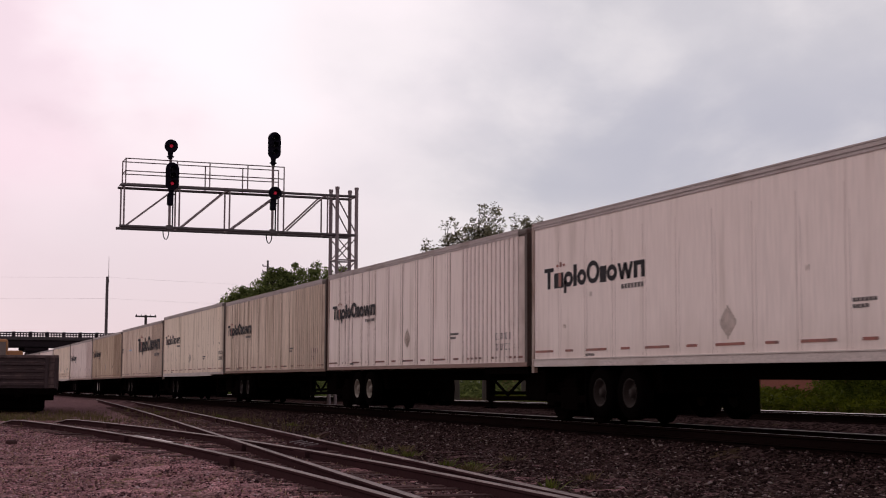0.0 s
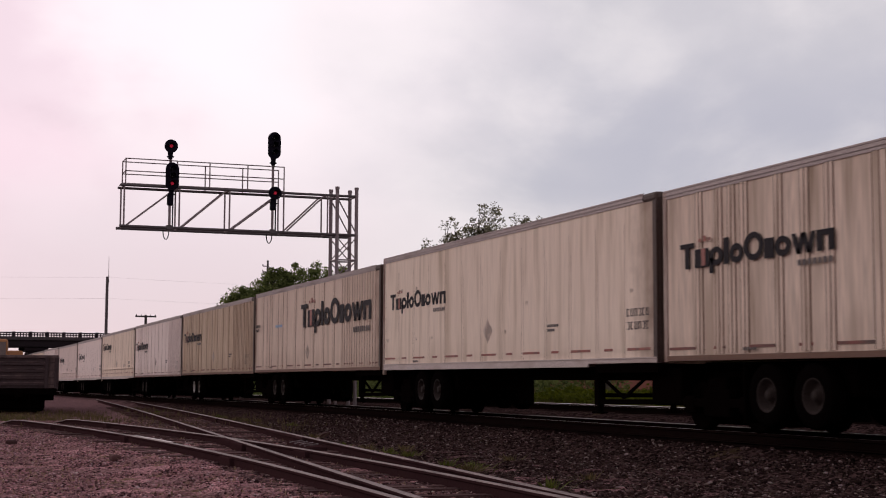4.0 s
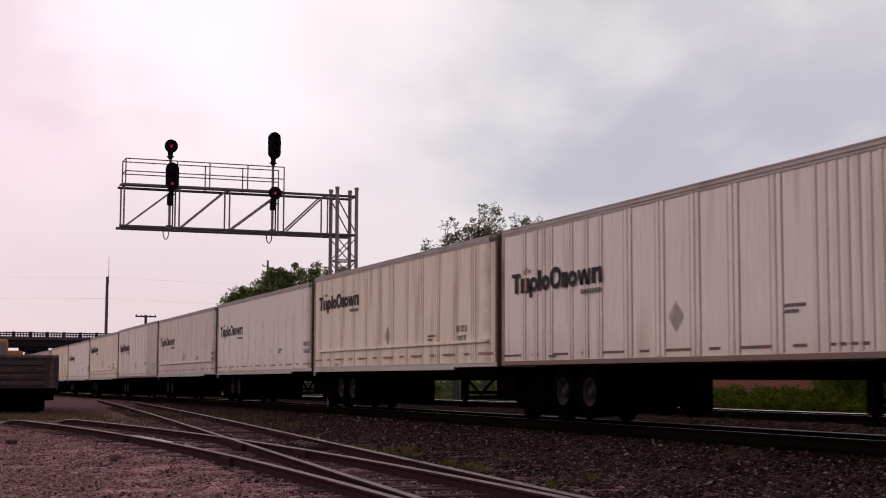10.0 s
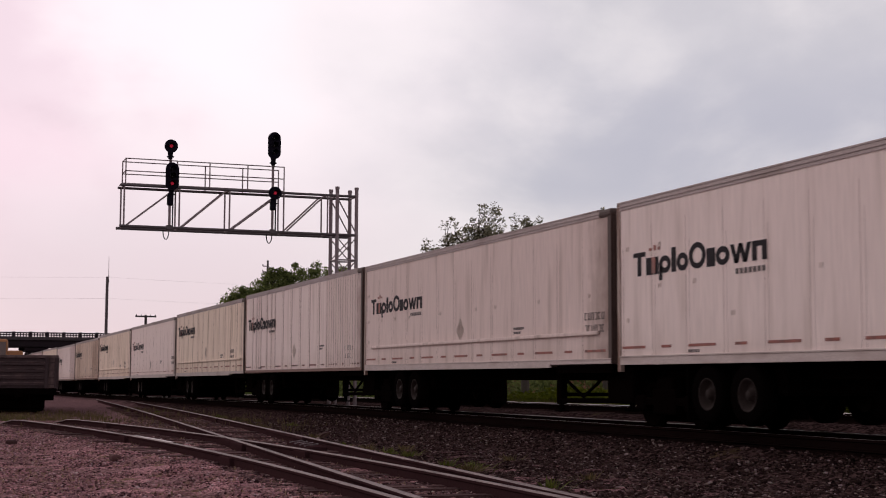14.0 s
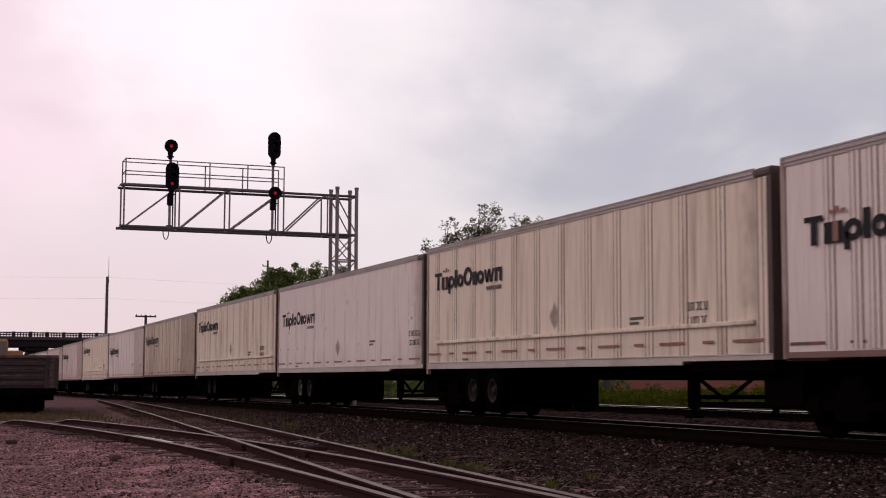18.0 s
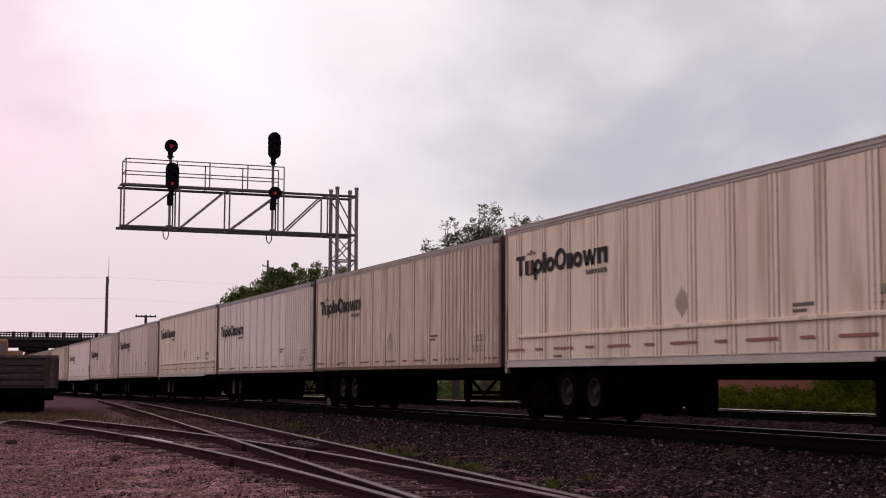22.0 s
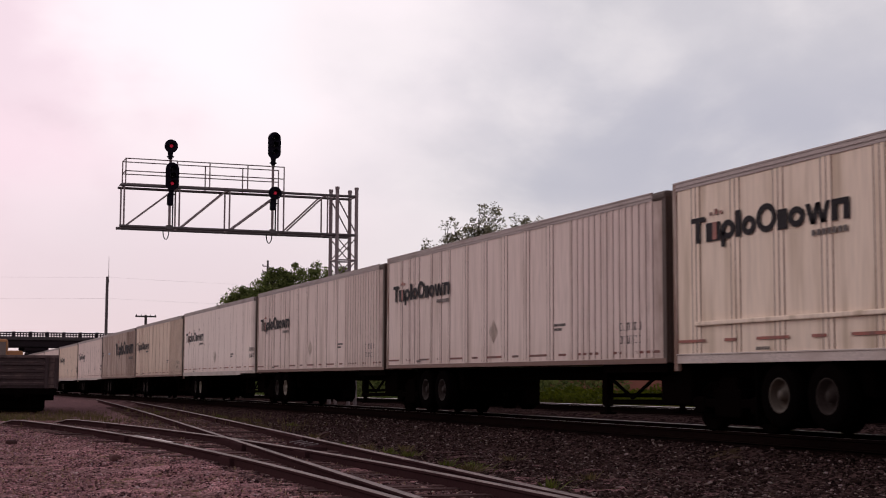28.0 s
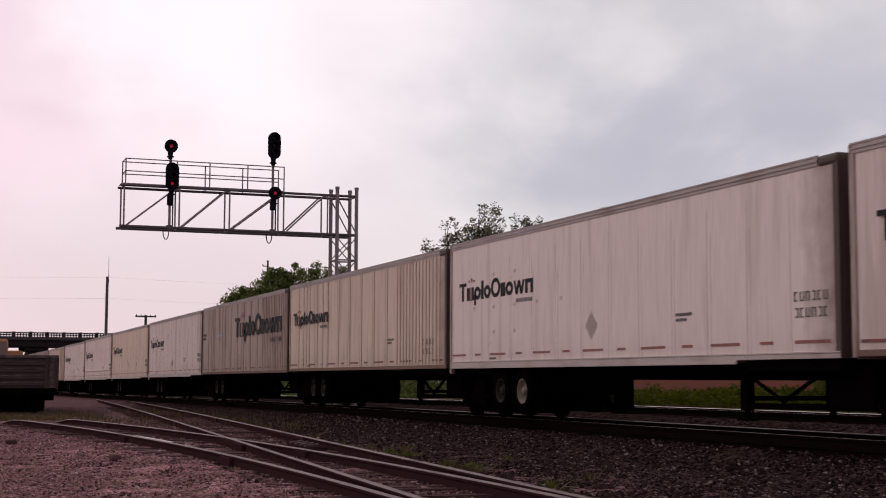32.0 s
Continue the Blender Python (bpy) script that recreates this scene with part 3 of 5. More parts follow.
# ---- trailers ----
LENGTH, WIDTH, FLOOR, TOP = 16.02, 2.6, 1.17, 4.20
MESH = {}


def cached(key, build, *mats):
    if key not in MESH:
        MESH[key] = build().mesh(key.split("/")[0], *mats)
    return MESH[key]


def mark_pieces(length, cap):
    """The word mark as plain bars and rings of the size of its strokes: one Shape a stroke group."""
    widths = [(0.105, 1.0, 0, "post"), (0.06, 0.72, 0, "bar"), (0.035, 0.72, 0, "bar"), (0.095, 0.72, -0.28, "ring"), (0.035, 1.0, 0, "bar"), (0.09, 0.72, 0, "ring"),
              (0.125, 1.04, 0, "ring"), (0.06, 0.72, 0, "bar"), (0.095, 0.72, 0, "ring"), (0.14, 0.72, 0, "zigzag"), (0.095, 0.72, 0, "twin")]
    total = sum(w for w, *_ in widths) + 0.006 * 10
    y, t, out = 0.0, 0.031 * length, []
    for w, h, low, kind in widths:
        s = Shape()
        w, gap = w / total * length, 0.006 / total * length
        z0, z1 = 0.0, h * cap

        def bar(a, b, c, d, lean=0.0):
            p = [(x, -q - k, z) for x in (-0.004, 0.0) for q, z, k in ((a, c, 0), (b, c, 0), (b, d, lean), (a, d, lean))]
            s.add(p, [(0, 1, 2, 3), (7, 6, 5, 4), (0, 4, 5, 1), (1, 5, 6, 2), (2, 6, 7, 3), (3, 7, 4, 0)])

        def ring(a, b, c, d, thick):
            n, p = 28, []
            for x in (-0.004, 0.0):
                for grow in (0.0, thick):
                    p += [(x, -(a + b) / 2 + ((b - a) / 2 - grow) * math.cos(2 * math.pi * k / n), (c + d) / 2 + ((d - c) / 2 - grow * 0.8) * math.sin(2 * math.pi * k / n)) for k in range(n)]
            s.add(p, [(i * n + k, i * n + (k + 1) % n, j * n + (k + 1) % n, j * n + k) for i, j in ((0, 1), (1, 3), (3, 2), (2, 0)) for k in range(n)])
        if kind == "post":
            bar(y, y + w, z1 - 0.19 * cap, z1)
            bar(y + w / 2 - t / 2, y + w / 2 + t / 2, z0, z1 - 0.19 * cap)
        elif kind == "bar":
            bar(y, y + w, z0, z1)
        elif kind == "ring":
            ring(y, y + w, z0, z1, t * 0.85)
            if low:
                bar(y, y + t * 0.85, low * cap, z0 + 0.3 * cap)
        elif kind == "zigzag":
            step = (w - t * 0.8) / 4
            for k in range(4):
                foot, lean = (k + 1, -step) if k % 2 == 0 else (k, step)
                bar(y + step * foot, y + step * foot + t * 0.8, z0, z1, lean)
        else:
            bar(y, y + t, z0, z1)
            bar(y + w - t, y + w, z0, z1)
            bar(y + t, y + w - t, z1 - 0.2 * cap, z1)
        y += w + gap
        out.append(s)
    return out


def red_marks(length, cap):
    """Three small red marks over and through the mark's third stroke."""
    s = Shape()
    for k in range(3):
        s.box((-0.007, -(0.155 + 0.035 * k) * length - 0.02 * length, cap * 1.0), (0.0, -(0.155 + 0.035 * k) * length, cap * (1.22 if k == 1 else 1.12)))
    s.box((-0.008, -0.205 * length, cap * 0.05), (0.0, -0.175 * length, cap * 0.72))
    return s


def text_bars(columns, rows, w, h, gap=0.35):
    s = Shape()
    for r in range(rows):
        for c in range(columns[r]):
            s.box((-0.005, -(c + 1 - gap) * w, -r * h * 1.7), (0.0, -c * w, -r * h * 1.7 + h))
    return s


def figure_bars(columns, rows, w, h):
    """Rows of unreadable figures: hollow boxes of the figures' size."""
    s = Shape()
    t = 0.024
    for r in range(rows):
        for c in range(columns):
            a, b, z = -(c + 0.70) * w, -c * w, -r * h * 1.65
            bars = [(a, a + t, z, z + h), (b - t, b, z, z + h), (a + t, b - t, z, z + t), (a + t, b - t, z + h - t, z + h)]
            bars.pop((c * 3 + r) % 4)
            for y0, y1, z0, z1 in bars:
                s.box((-0.005, y0, z0), (0.0, y1, z1))
    return s


def hatched_diamond():
    """A diamond of worn upright brush strokes."""
    s = Shape()
    for k in range(-4, 5):
        y, h = 0.058 * k, 0.28 * (1 - abs(k) / 5)
        s.box((-0.004, y - 0.014, -h), (0.0, y + 0.014, h))
    return s


def rib_places(style):
    """Metres from the rear at which posts stand on a side."""
    if style == "rib":
        return [(y, "mid") for y in (1.21, 1.84, 2.24, 2.62, 3.60, 4.30, 4.92)] + [(6.10 + 1.235 * k, "wide") for k in range(5)] + [(12.06 + 0.262 * k, "slim") for k in range(14)]
    return [(0.75 + 1.25 * k, "belt") for k in range(13)]


def word_mark(tr, length, cap, at):
    for k, s in enumerate(mark_pieces(length, cap)):
        key = "mark_bar/%g/%d" % (length, k)
        if key not in MESH:
            MESH[key] = s.mesh("mark_bar", M_LOGO)
        part("mark_bar", MESH[key], None, tr, at=at)


def make_trailer(style, paint, logo, rim, seed, TOP=0.0, lift=None):
    """Origin: on the rail head, under the middle of the rear; the nose points to -y, the near side to -x."""
    rng = random.Random(seed)
    words = {"white": "white", "grey": "greyish white", "cream": "cream", "warm": "dusty beige", "tan": "grimy tan", "drab": "grimy grey", "rusty": "rust-stained tan"}[paint]
    look_of = {"plate": "smooth-sided", "belt_plate": "smooth belt-railed", "rib": "ribbed", "wide_rib": "ribbed", "belt": "belt-railed"}[style]
    tr = thing("freight_trailer", "%s %s freight trailer on rail bogies, %s" % (words, look_of, "huge dark word mark" if logo == "big" else "dark word mark"), "freight trailer", group="trailers of the train")
    mat = PAINT[paint]
    TOP = TOP or (4.32 if paint == "cream" else 4.27)
    high = "/%g" % TOP
    half = WIDTH / 2
    smooth_side = style in ("plate", "belt_plate")
    inset = 0.012 if smooth_side else 0.0

    def body():
        s = Shape()
        s.box((-half + inset, -LENGTH + 0.02, FLOOR + 0.06), (half, -0.02, TOP - 0.06), 0.02)
        return s
    part("body", cached("body/%s/%s%s" % (smooth_side, paint, high), body, mat), None, tr)

    def roof():
        s = Shape()
        n = 6
        p = []
        for y in (-LENGTH + 0.03, -0.03):
            for k in range(n + 1):
                a = -1 + 2 * k / n
                p.append((a * (half - 0.02), y, TOP - 0.06 + 0.075 * (1 - a * a)))
            p += [(half - 0.02, y, TOP - 0.10), (-half + 0.02, y, TOP - 0.10)]
        m = n + 3
        s.add(p, [(k, (k + 1) % m, m + (k + 1) % m, m + k) for k in range(m)] + [tuple(range(m)), tuple(range(m, 2 * m))])
        return s
    part("roof", cached("roof" + high, roof, M_RAILGREY), None, tr, "weathered aluminium roof")

    def top_rail():
        # One rolled section: a flange, two ribs and a drip edge.
        prof = [(0.02, -0.16), (-0.018, -0.16), (-0.018, -0.105), (-0.032, -0.102), (-0.032, -0.084), (-0.018, -0.081), (-0.018, -0.034), (-0.028, -0.030), (-0.028, -0.004), (0.02, -0.002)]
        m = len(prof)
        return Shape().add([(-half + x, y, TOP + z) for y in (-LENGTH + 0.5, -0.01) for x, z in prof], [(k, (k + 1) % m, m + (k + 1) % m, m + k) for k in range(m)] + [tuple(range(m))[::-1], tuple(range(m, 2 * m))])
    part("top_rail", cached("top_rail" + high, top_rail, M_EDGERAIL), None, tr, "grey metal top rail")

    def bottom_rail():
        s = Shape()
        if style == "rib":
            return s.box((-half - 0.02, -LENGTH + 0.02, FLOOR + 0.035), (-half + 0.02, -0.08, FLOOR + 0.13), 0.006)
        s.box((-half - 0.02, -13.2, FLOOR - 0.01), (-half + 0.02, -0.08, FLOOR + 0.15), 0.006)
        s.box((-half - 0.02, -LENGTH + 0.02, FLOOR + 0.055), (-half + 0.02, -13.2, FLOOR + 0.15), 0.006)
        s.box((-half - 0.034, -LENGTH + 0.02, FLOOR + 0.135), (-half, -0.08, FLOOR + 0.16), 0.004)
        return s
    part("bottom_rail", cached("bottom_rail/%s" % ("ribbed_" + paint if style == "rib" else "plain"), bottom_rail, GRIME_SHADE[paint] if style == "rib" else M_LOWRAIL), None, tr, "grimy metal bottom rail" if style == "rib" else "grey metal bottom rail")
    tail = FLOOR + 0.02 if style == "rib" else FLOOR - 0.14
    part("rear_post", cached("rear_post/%g%s" % (tail, high), lambda: Shape().box((-half - 0.02, -0.11, tail), (-half + 0.06, 0.02, TOP - 0.03), 0.008), M_REARPOST), None, tr, "rust-streaked rear corner post")
    part("nose_post", cached("nose_post" + high, lambda: Shape().box((-half - 0.015, -LENGTH, FLOOR + 0.05), (-half + 0.05, -LENGTH + 0.14, TOP - 0.04), 0.01), M_NOSE), None, tr, "soot-stained nose post")
    part("nose_cap", cached("nose_cap" + high, lambda: Shape().box((-half - 0.03, -LENGTH - 0.015, TOP - 0.19), (half, -LENGTH + 0.5, TOP - 0.012), 0.06), M_NOSE), None, tr, "soot-stained rounded nose cap")
    part("nose_wall", cached("nose_wall" + high, lambda: Shape().box((-half + 0.05, -LENGTH - 0.01, FLOOR + 0.05), (half, -LENGTH + 0.03, TOP - 0.06), 0.01), M_NOSE), None, tr, "soot-stained nose wall")
    part("rear_door", cached("rear_door/" + paint + high, lambda: Shape().box((-half + 0.06, -0.03, FLOOR), (-0.005, 0.01, TOP - 0.08), 0.01), mat), None, tr)
    part("rear_door", cached("rear_door_b/" + paint + high, lambda: Shape().box((0.005, -0.03, FLOOR), (half - 0.02, 0.01, TOP - 0.08), 0.01), mat), None, tr)
    if smooth_side:
        panel = cached("side_panel/" + paint + high, lambda: Shape().box((-0.014, -1.218, FLOOR + 0.15), (0.0, 0.0, TOP - 0.15), 0.002)
                       .box((-0.0155, -1.21, FLOOR + 0.152), (-0.013, -1.206, TOP - 0.5), slot=1).box((-0.0155, -0.10, FLOOR + 0.152), (-0.013, -0.096, TOP - 0.9), slot=1), mat, GRIME_SHADE[paint])
        nose_panel = cached("side_panel_nose/" + paint + high, lambda: Shape().box((-0.014, -1.218, FLOOR + 0.15), (0.0, 0.0, TOP - 0.15), 0.002), PAINT_NOSE[paint])
        nose_panel.name = "side_panel"
        for k in range(13):
            part("side_panel", panel if k < 12 else nose_panel, None, tr, at=(-half + inset, -0.11 - 1.2215 * k, 0))
        fastener = cached("fastener", lambda: Shape().box((-0.012, -0.009, 0.0), (0.004, 0.0, 0.085)), M_FAINT)
        for k in range(13):
            for z, most in ((1.95, 0.5 if k < 4 else 0.08), (2.55, 0.4 if k < 11 else 0.1), (3.30, 0.3 if k < 4 else 0.05)):
                if rng.random() < most:
                    for d in (0.0, 0.07):
                        part("fastener", fastener, None, tr, at=(-half, -0.35 - 1.2215 * k - d, z))
    else:
        def rib(wide, proud, seam):
            # A hat-shaped post between two seams painted dark with grime and shade.
            s = Shape()
            z0, z1 = FLOOR + 0.15, TOP - 0.15
            h = wide / 2
            prof = [(0.003, -h - seam), (-0.005, -h - seam), (-0.005, -h), (-proud, -h * 0.93), (-proud, -seam), (-proud * 0.55, -seam * 0.5),
                    (-proud * 0.55, seam * 0.5), (-proud, seam), (-proud, h * 0.93), (-0.005, h), (-0.005, h + seam), (0.003, h + seam)]
            m = len(prof)
            s.add([(x, y, z) for z in (z0, z1) for x, y in prof], [(k, (k + 1) % m, m + (k + 1) % m, m + k) for k in range(m)] + [tuple(range(m))[::-1], tuple(range(m, 2 * m))])
            for k in (1, 9) if wide < 0.1 else (1, 5, 9):
                s.m[k] = 1
            return s
        sizes = {"slim": (0.095, 0.018, 0.018), "mid": (0.21, 0.018, 0.027), "wide": (0.31, 0.018, 0.030), "belt": (0.25, 0.012, 0.026)}
        for y, kind in rib_places(style):
            part("side_post", cached("side_post/%s/%s%s" % (kind, paint, high), lambda: rib(*sizes[kind]), mat, GRIME_SHADE[paint]), None, tr, at=(-half, -y, 0))
    # The hidden far side has the same posts, as one piece.
    def far_posts():
        s = Shape()
        for y in [0.75 + 1.25 * k for k in range(13)]:
            s.box((half - 0.004, -y - 0.04, FLOOR + 0.15), (half + 0.03, -y + 0.04, TOP - 0.15))
        return s
    part("far_side_posts", cached("far_side_posts/" + paint + high, far_posts, mat), None, tr)
    if style.startswith("belt"):
        part("belt_rail", cached("belt_rail/" + paint, lambda: Shape().box((-half - 0.06, -15.5, 1.795), (-half + 0.004, -0.75, 1.875), 0.02), mat), None, tr)
    dirty = style == "rib"
    tape = [cached("reflector_strip/%d/%s" % (k, dirty), lambda k=k: Shape().box((-0.004, -(0.45, 0.18)[k], 0.0), (0.0, (0.45, 0.18)[k], 0.048)), M_REDTAPE_DIRTY if dirty else M_REDTAPE) for k in (0, 1)]
    deep = -half - (0.038 if style == "rib" else 0.022 if style == "belt" else 0.006)
    flat = -half - 0.006
    for k in range(13):
        part("reflector_strip", tape[k % 2], None, tr, at=(flat if dirty else deep, -0.61 - 1.2245 * k, 1.52 if style == "belt" else 1.40 if dirty else 1.46))
    # Word mark, stencils, numbers as plain bars.
    if logo == "big":
        word_mark(tr, 8.1, 0.80, (deep, -7.1, 2.72))
        tagged(part("red_mark", cached("red_mark_big", lambda: red_marks(8.1, 0.80), M_REDTAPE), None, tr, "small red marks over the dark word mark", at=(deep, -6.9, 2.72)), kind="stuff")
        stuff = part("line_of_writing", cached("line_of_writing_big", lambda: text_bars((8,), 1, 0.22, 0.16), M_SMALLMARK), None, tr, at=(deep, -13.4, 2.38))
        stuff["kind"] = "stuff"
        tagged(part("rear_stencil", cached("rear_stencil", lambda: text_bars((5, 4), 2, 0.15, 0.10), M_LOGO), None, tr, at=(deep, -0.2, 2.95)), kind="stuff")
        part("blue_decal", cached("blue_decal", lambda: text_bars((1,), 1, 1.0, 0.09, 0.0), M_BLUEMARK), None, tr, "pale blue decal", at=(deep, -3.4, 2.85))
    else:
        lift = (0.38 if style == "belt" else 0.0) if lift is None else lift
        word_mark(tr, 4.45, 0.44, (deep, -0.62, 2.80 + lift))
        tagged(part("red_mark", cached("red_mark", lambda: red_marks(4.45, 0.44), M_REDTAPE), None, tr, "small red marks over the dark word mark", at=(deep, -0.55, 2.80 + lift)), kind="stuff")
        stuff = part("line_of_writing", cached("line_of_writing", lambda: text_bars((7,), 1, 0.13, 0.09), M_SMALLMARK), None, tr, at=(deep, -4.15, 2.62 + lift))
        stuff["kind"] = "stuff"
    if logo != "big":
        tagged(part("number_bar", cached("number_bar", lambda: figure_bars(6, 2, 0.15, 0.15), M_SMALLMARK), None, tr, at=(flat, -14.85 if smooth_side else -13.2 if style == "belt" else -14.2, 2.10 if smooth_side or style == "belt" else 1.84)), kind="stuff")
        tagged(part("dimension_stencil", cached("dimension_stencil", lambda: text_bars((6, 4), 2, 0.095, 0.055, 0.25), M_SMALLMARK), None, tr, at=(flat, -11.25, 2.02)), kind="stuff")
    tagged(part("small_stencil", cached("small_stencil", lambda: text_bars((5,), 1, 0.08, 0.05), M_SMALLMARK), None, tr, at=(deep, -2.6, 1.36)), kind="stuff")
    if rng.random() < 0.85:
        tagged(part("diamond_stencil", cached("diamond_stencil", hatched_diamond, M_FAINT), None, tr, at=(-half - 0.006 if style != "rib" else -half - 0.008, -7.9, (2.22 if style.startswith("belt") else 1.95) + rng.uniform(-0.1, 0.1))), kind="stuff")
    # Under the floor: frame, axles and tyres, gear, boxes.
    def underframe():
        s = Shape()
        for x in (-0.55, 0.45):
            s.box((x, -14.6, 0.90), (x + 0.1, -0.1, FLOOR + 0.02))
        for y in (-0.25, -2.2, -6.0, -9.5, -13.0):
            s.box((-0.5, y - 0.05, 0.92), (0.5, y + 0.05, FLOOR))
        s.box((-half + 0.05, -LENGTH + 0.1, FLOOR - 0.12), (half - 0.05, -13.4, FLOOR + 0.04))
        return s
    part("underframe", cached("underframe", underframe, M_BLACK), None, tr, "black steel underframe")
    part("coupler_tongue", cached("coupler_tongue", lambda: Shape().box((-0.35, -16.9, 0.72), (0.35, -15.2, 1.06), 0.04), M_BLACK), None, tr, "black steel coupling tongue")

    def tyre():
        prof = [(0.28, -0.13), (0.47, -0.14), (0.505, -0.10), (0.505, 0.10), (0.47, 0.14), (0.28, 0.13), (0.28, -0.13)]
        return Shape().lathe(prof, (0, 0, 0), "X", 28)

    def rim_shape():
        return Shape().lathe([(0.0, -0.10), (0.09, -0.10), (0.10, -0.04), (0.22, -0.02), (0.25, -0.12), (0.285, -0.13), (0.285, 0.1), (0.0, 0.1)], (0, 0, 0), "X", 24)
    rim_mat = {"pale": M_RIM_PALE, "dull": M_RIM, "bright": M_RIM_BRIGHT, "rust": M_RIM_RUST}
    kinds = {"dull": ("dull", "dull"), "bright": ("bright", "rust"), "rust": ("rust", "dull"), "both": ("dull", "pale"), "pale": ("pale", "pale")}[rim]
    for k, y in enumerate((-3.12, -4.36)):
        for x in (-1.13, 1.13):
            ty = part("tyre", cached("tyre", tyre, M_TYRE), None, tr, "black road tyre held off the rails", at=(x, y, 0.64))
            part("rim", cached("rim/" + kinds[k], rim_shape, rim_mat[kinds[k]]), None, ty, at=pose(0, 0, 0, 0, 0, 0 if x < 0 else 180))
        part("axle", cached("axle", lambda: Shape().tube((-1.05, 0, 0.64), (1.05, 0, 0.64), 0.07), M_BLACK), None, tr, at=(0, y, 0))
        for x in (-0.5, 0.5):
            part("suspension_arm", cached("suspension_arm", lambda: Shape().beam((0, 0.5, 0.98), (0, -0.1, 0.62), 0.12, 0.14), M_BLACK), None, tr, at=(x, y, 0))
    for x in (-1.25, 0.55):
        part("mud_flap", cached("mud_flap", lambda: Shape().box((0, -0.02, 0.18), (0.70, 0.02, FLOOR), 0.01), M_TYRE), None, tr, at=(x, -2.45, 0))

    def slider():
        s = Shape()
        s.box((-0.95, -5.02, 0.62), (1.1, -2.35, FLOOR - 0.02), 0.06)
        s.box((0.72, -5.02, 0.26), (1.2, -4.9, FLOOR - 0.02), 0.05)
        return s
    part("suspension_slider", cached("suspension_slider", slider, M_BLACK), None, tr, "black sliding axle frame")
    part("air_tank", cached("air_tank", lambda: Shape().tube((-0.3, -2.15, 0.86), (0.7, -2.15, 0.86), 0.14, n=14), M_BLACK), None, tr)

    def gear(x):
        s = Shape()
        s.box((x - 0.08, -13.76, 0.40), (x + 0.08, -13.54, FLOOR), 0.02)
        s.box((x - 0.05, -13.70, 0.26), (x + 0.05, -13.60, 0.42), 0.008)
        s.box((x - 0.11, -13.80, 0.23), (x + 0.11, -13.50, 0.27), 0.008)
        if x < 0:
            s.beam((x, -13.65, 0.47), (x, -15.9, 0.50), 0.11, 0.10)
            s.beam((x, -13.7, 0.98), (x, -14.7, 0.56), 0.05, 0.05)
            s.beam((x, -15.7, 1.0), (x, -14.7, 0.56), 0.05, 0.05)
        return s
    for x in (-0.85, 0.85):
        part("landing_leg", cached("landing_leg/%g" % x, lambda: gear(x), M_BLACK), None, tr, "black landing leg with braces", at=(0, 0.85, 0))
    part("gear_crossbar", cached("gear_crossbar", lambda: Shape().tube((-0.85, -13.65, 0.6), (0.85, -13.65, 0.6), 0.04), M_BLACK), None, tr, at=(0, 0.85, 0))
    return tr


def make_bogie():
    bg = thing("rail_bogie", "black four-wheeled rail bogie carrying two trailer ends", "rail bogie", group="bogies of the train")
    for x in (-0.98, 0.98):
        s = Shape()
        s.box((x - 0.08, -1.15, 0.40), (x + 0.08, 1.15, 0.56), 0.03)
        s.box((x - 0.09, -0.42, 0.24), (x + 0.09, 0.42, 0.72), 0.04)
        for y in (-0.89, 0.89):
            s.box((x - 0.10, y - 0.18, 0.30), (x + 0.10, y + 0.18, 0.60), 0.05)
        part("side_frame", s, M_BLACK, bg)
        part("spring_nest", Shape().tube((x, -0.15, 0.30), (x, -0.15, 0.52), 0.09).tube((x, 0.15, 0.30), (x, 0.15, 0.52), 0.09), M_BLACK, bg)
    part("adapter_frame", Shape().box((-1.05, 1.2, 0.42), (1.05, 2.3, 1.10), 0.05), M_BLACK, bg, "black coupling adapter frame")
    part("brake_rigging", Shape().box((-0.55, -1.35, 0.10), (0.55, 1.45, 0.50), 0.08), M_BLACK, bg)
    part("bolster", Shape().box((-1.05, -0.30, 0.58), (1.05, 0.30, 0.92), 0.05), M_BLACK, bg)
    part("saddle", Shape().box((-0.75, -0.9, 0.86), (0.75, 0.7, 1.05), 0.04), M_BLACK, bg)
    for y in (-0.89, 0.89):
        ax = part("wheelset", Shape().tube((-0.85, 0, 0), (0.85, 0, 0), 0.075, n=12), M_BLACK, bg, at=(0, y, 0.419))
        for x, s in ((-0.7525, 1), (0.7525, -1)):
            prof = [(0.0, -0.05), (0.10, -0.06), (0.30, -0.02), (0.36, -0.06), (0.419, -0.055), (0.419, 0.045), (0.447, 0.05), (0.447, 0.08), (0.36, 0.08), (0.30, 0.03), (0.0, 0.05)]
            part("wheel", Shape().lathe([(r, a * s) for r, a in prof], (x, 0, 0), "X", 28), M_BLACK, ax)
    return bg


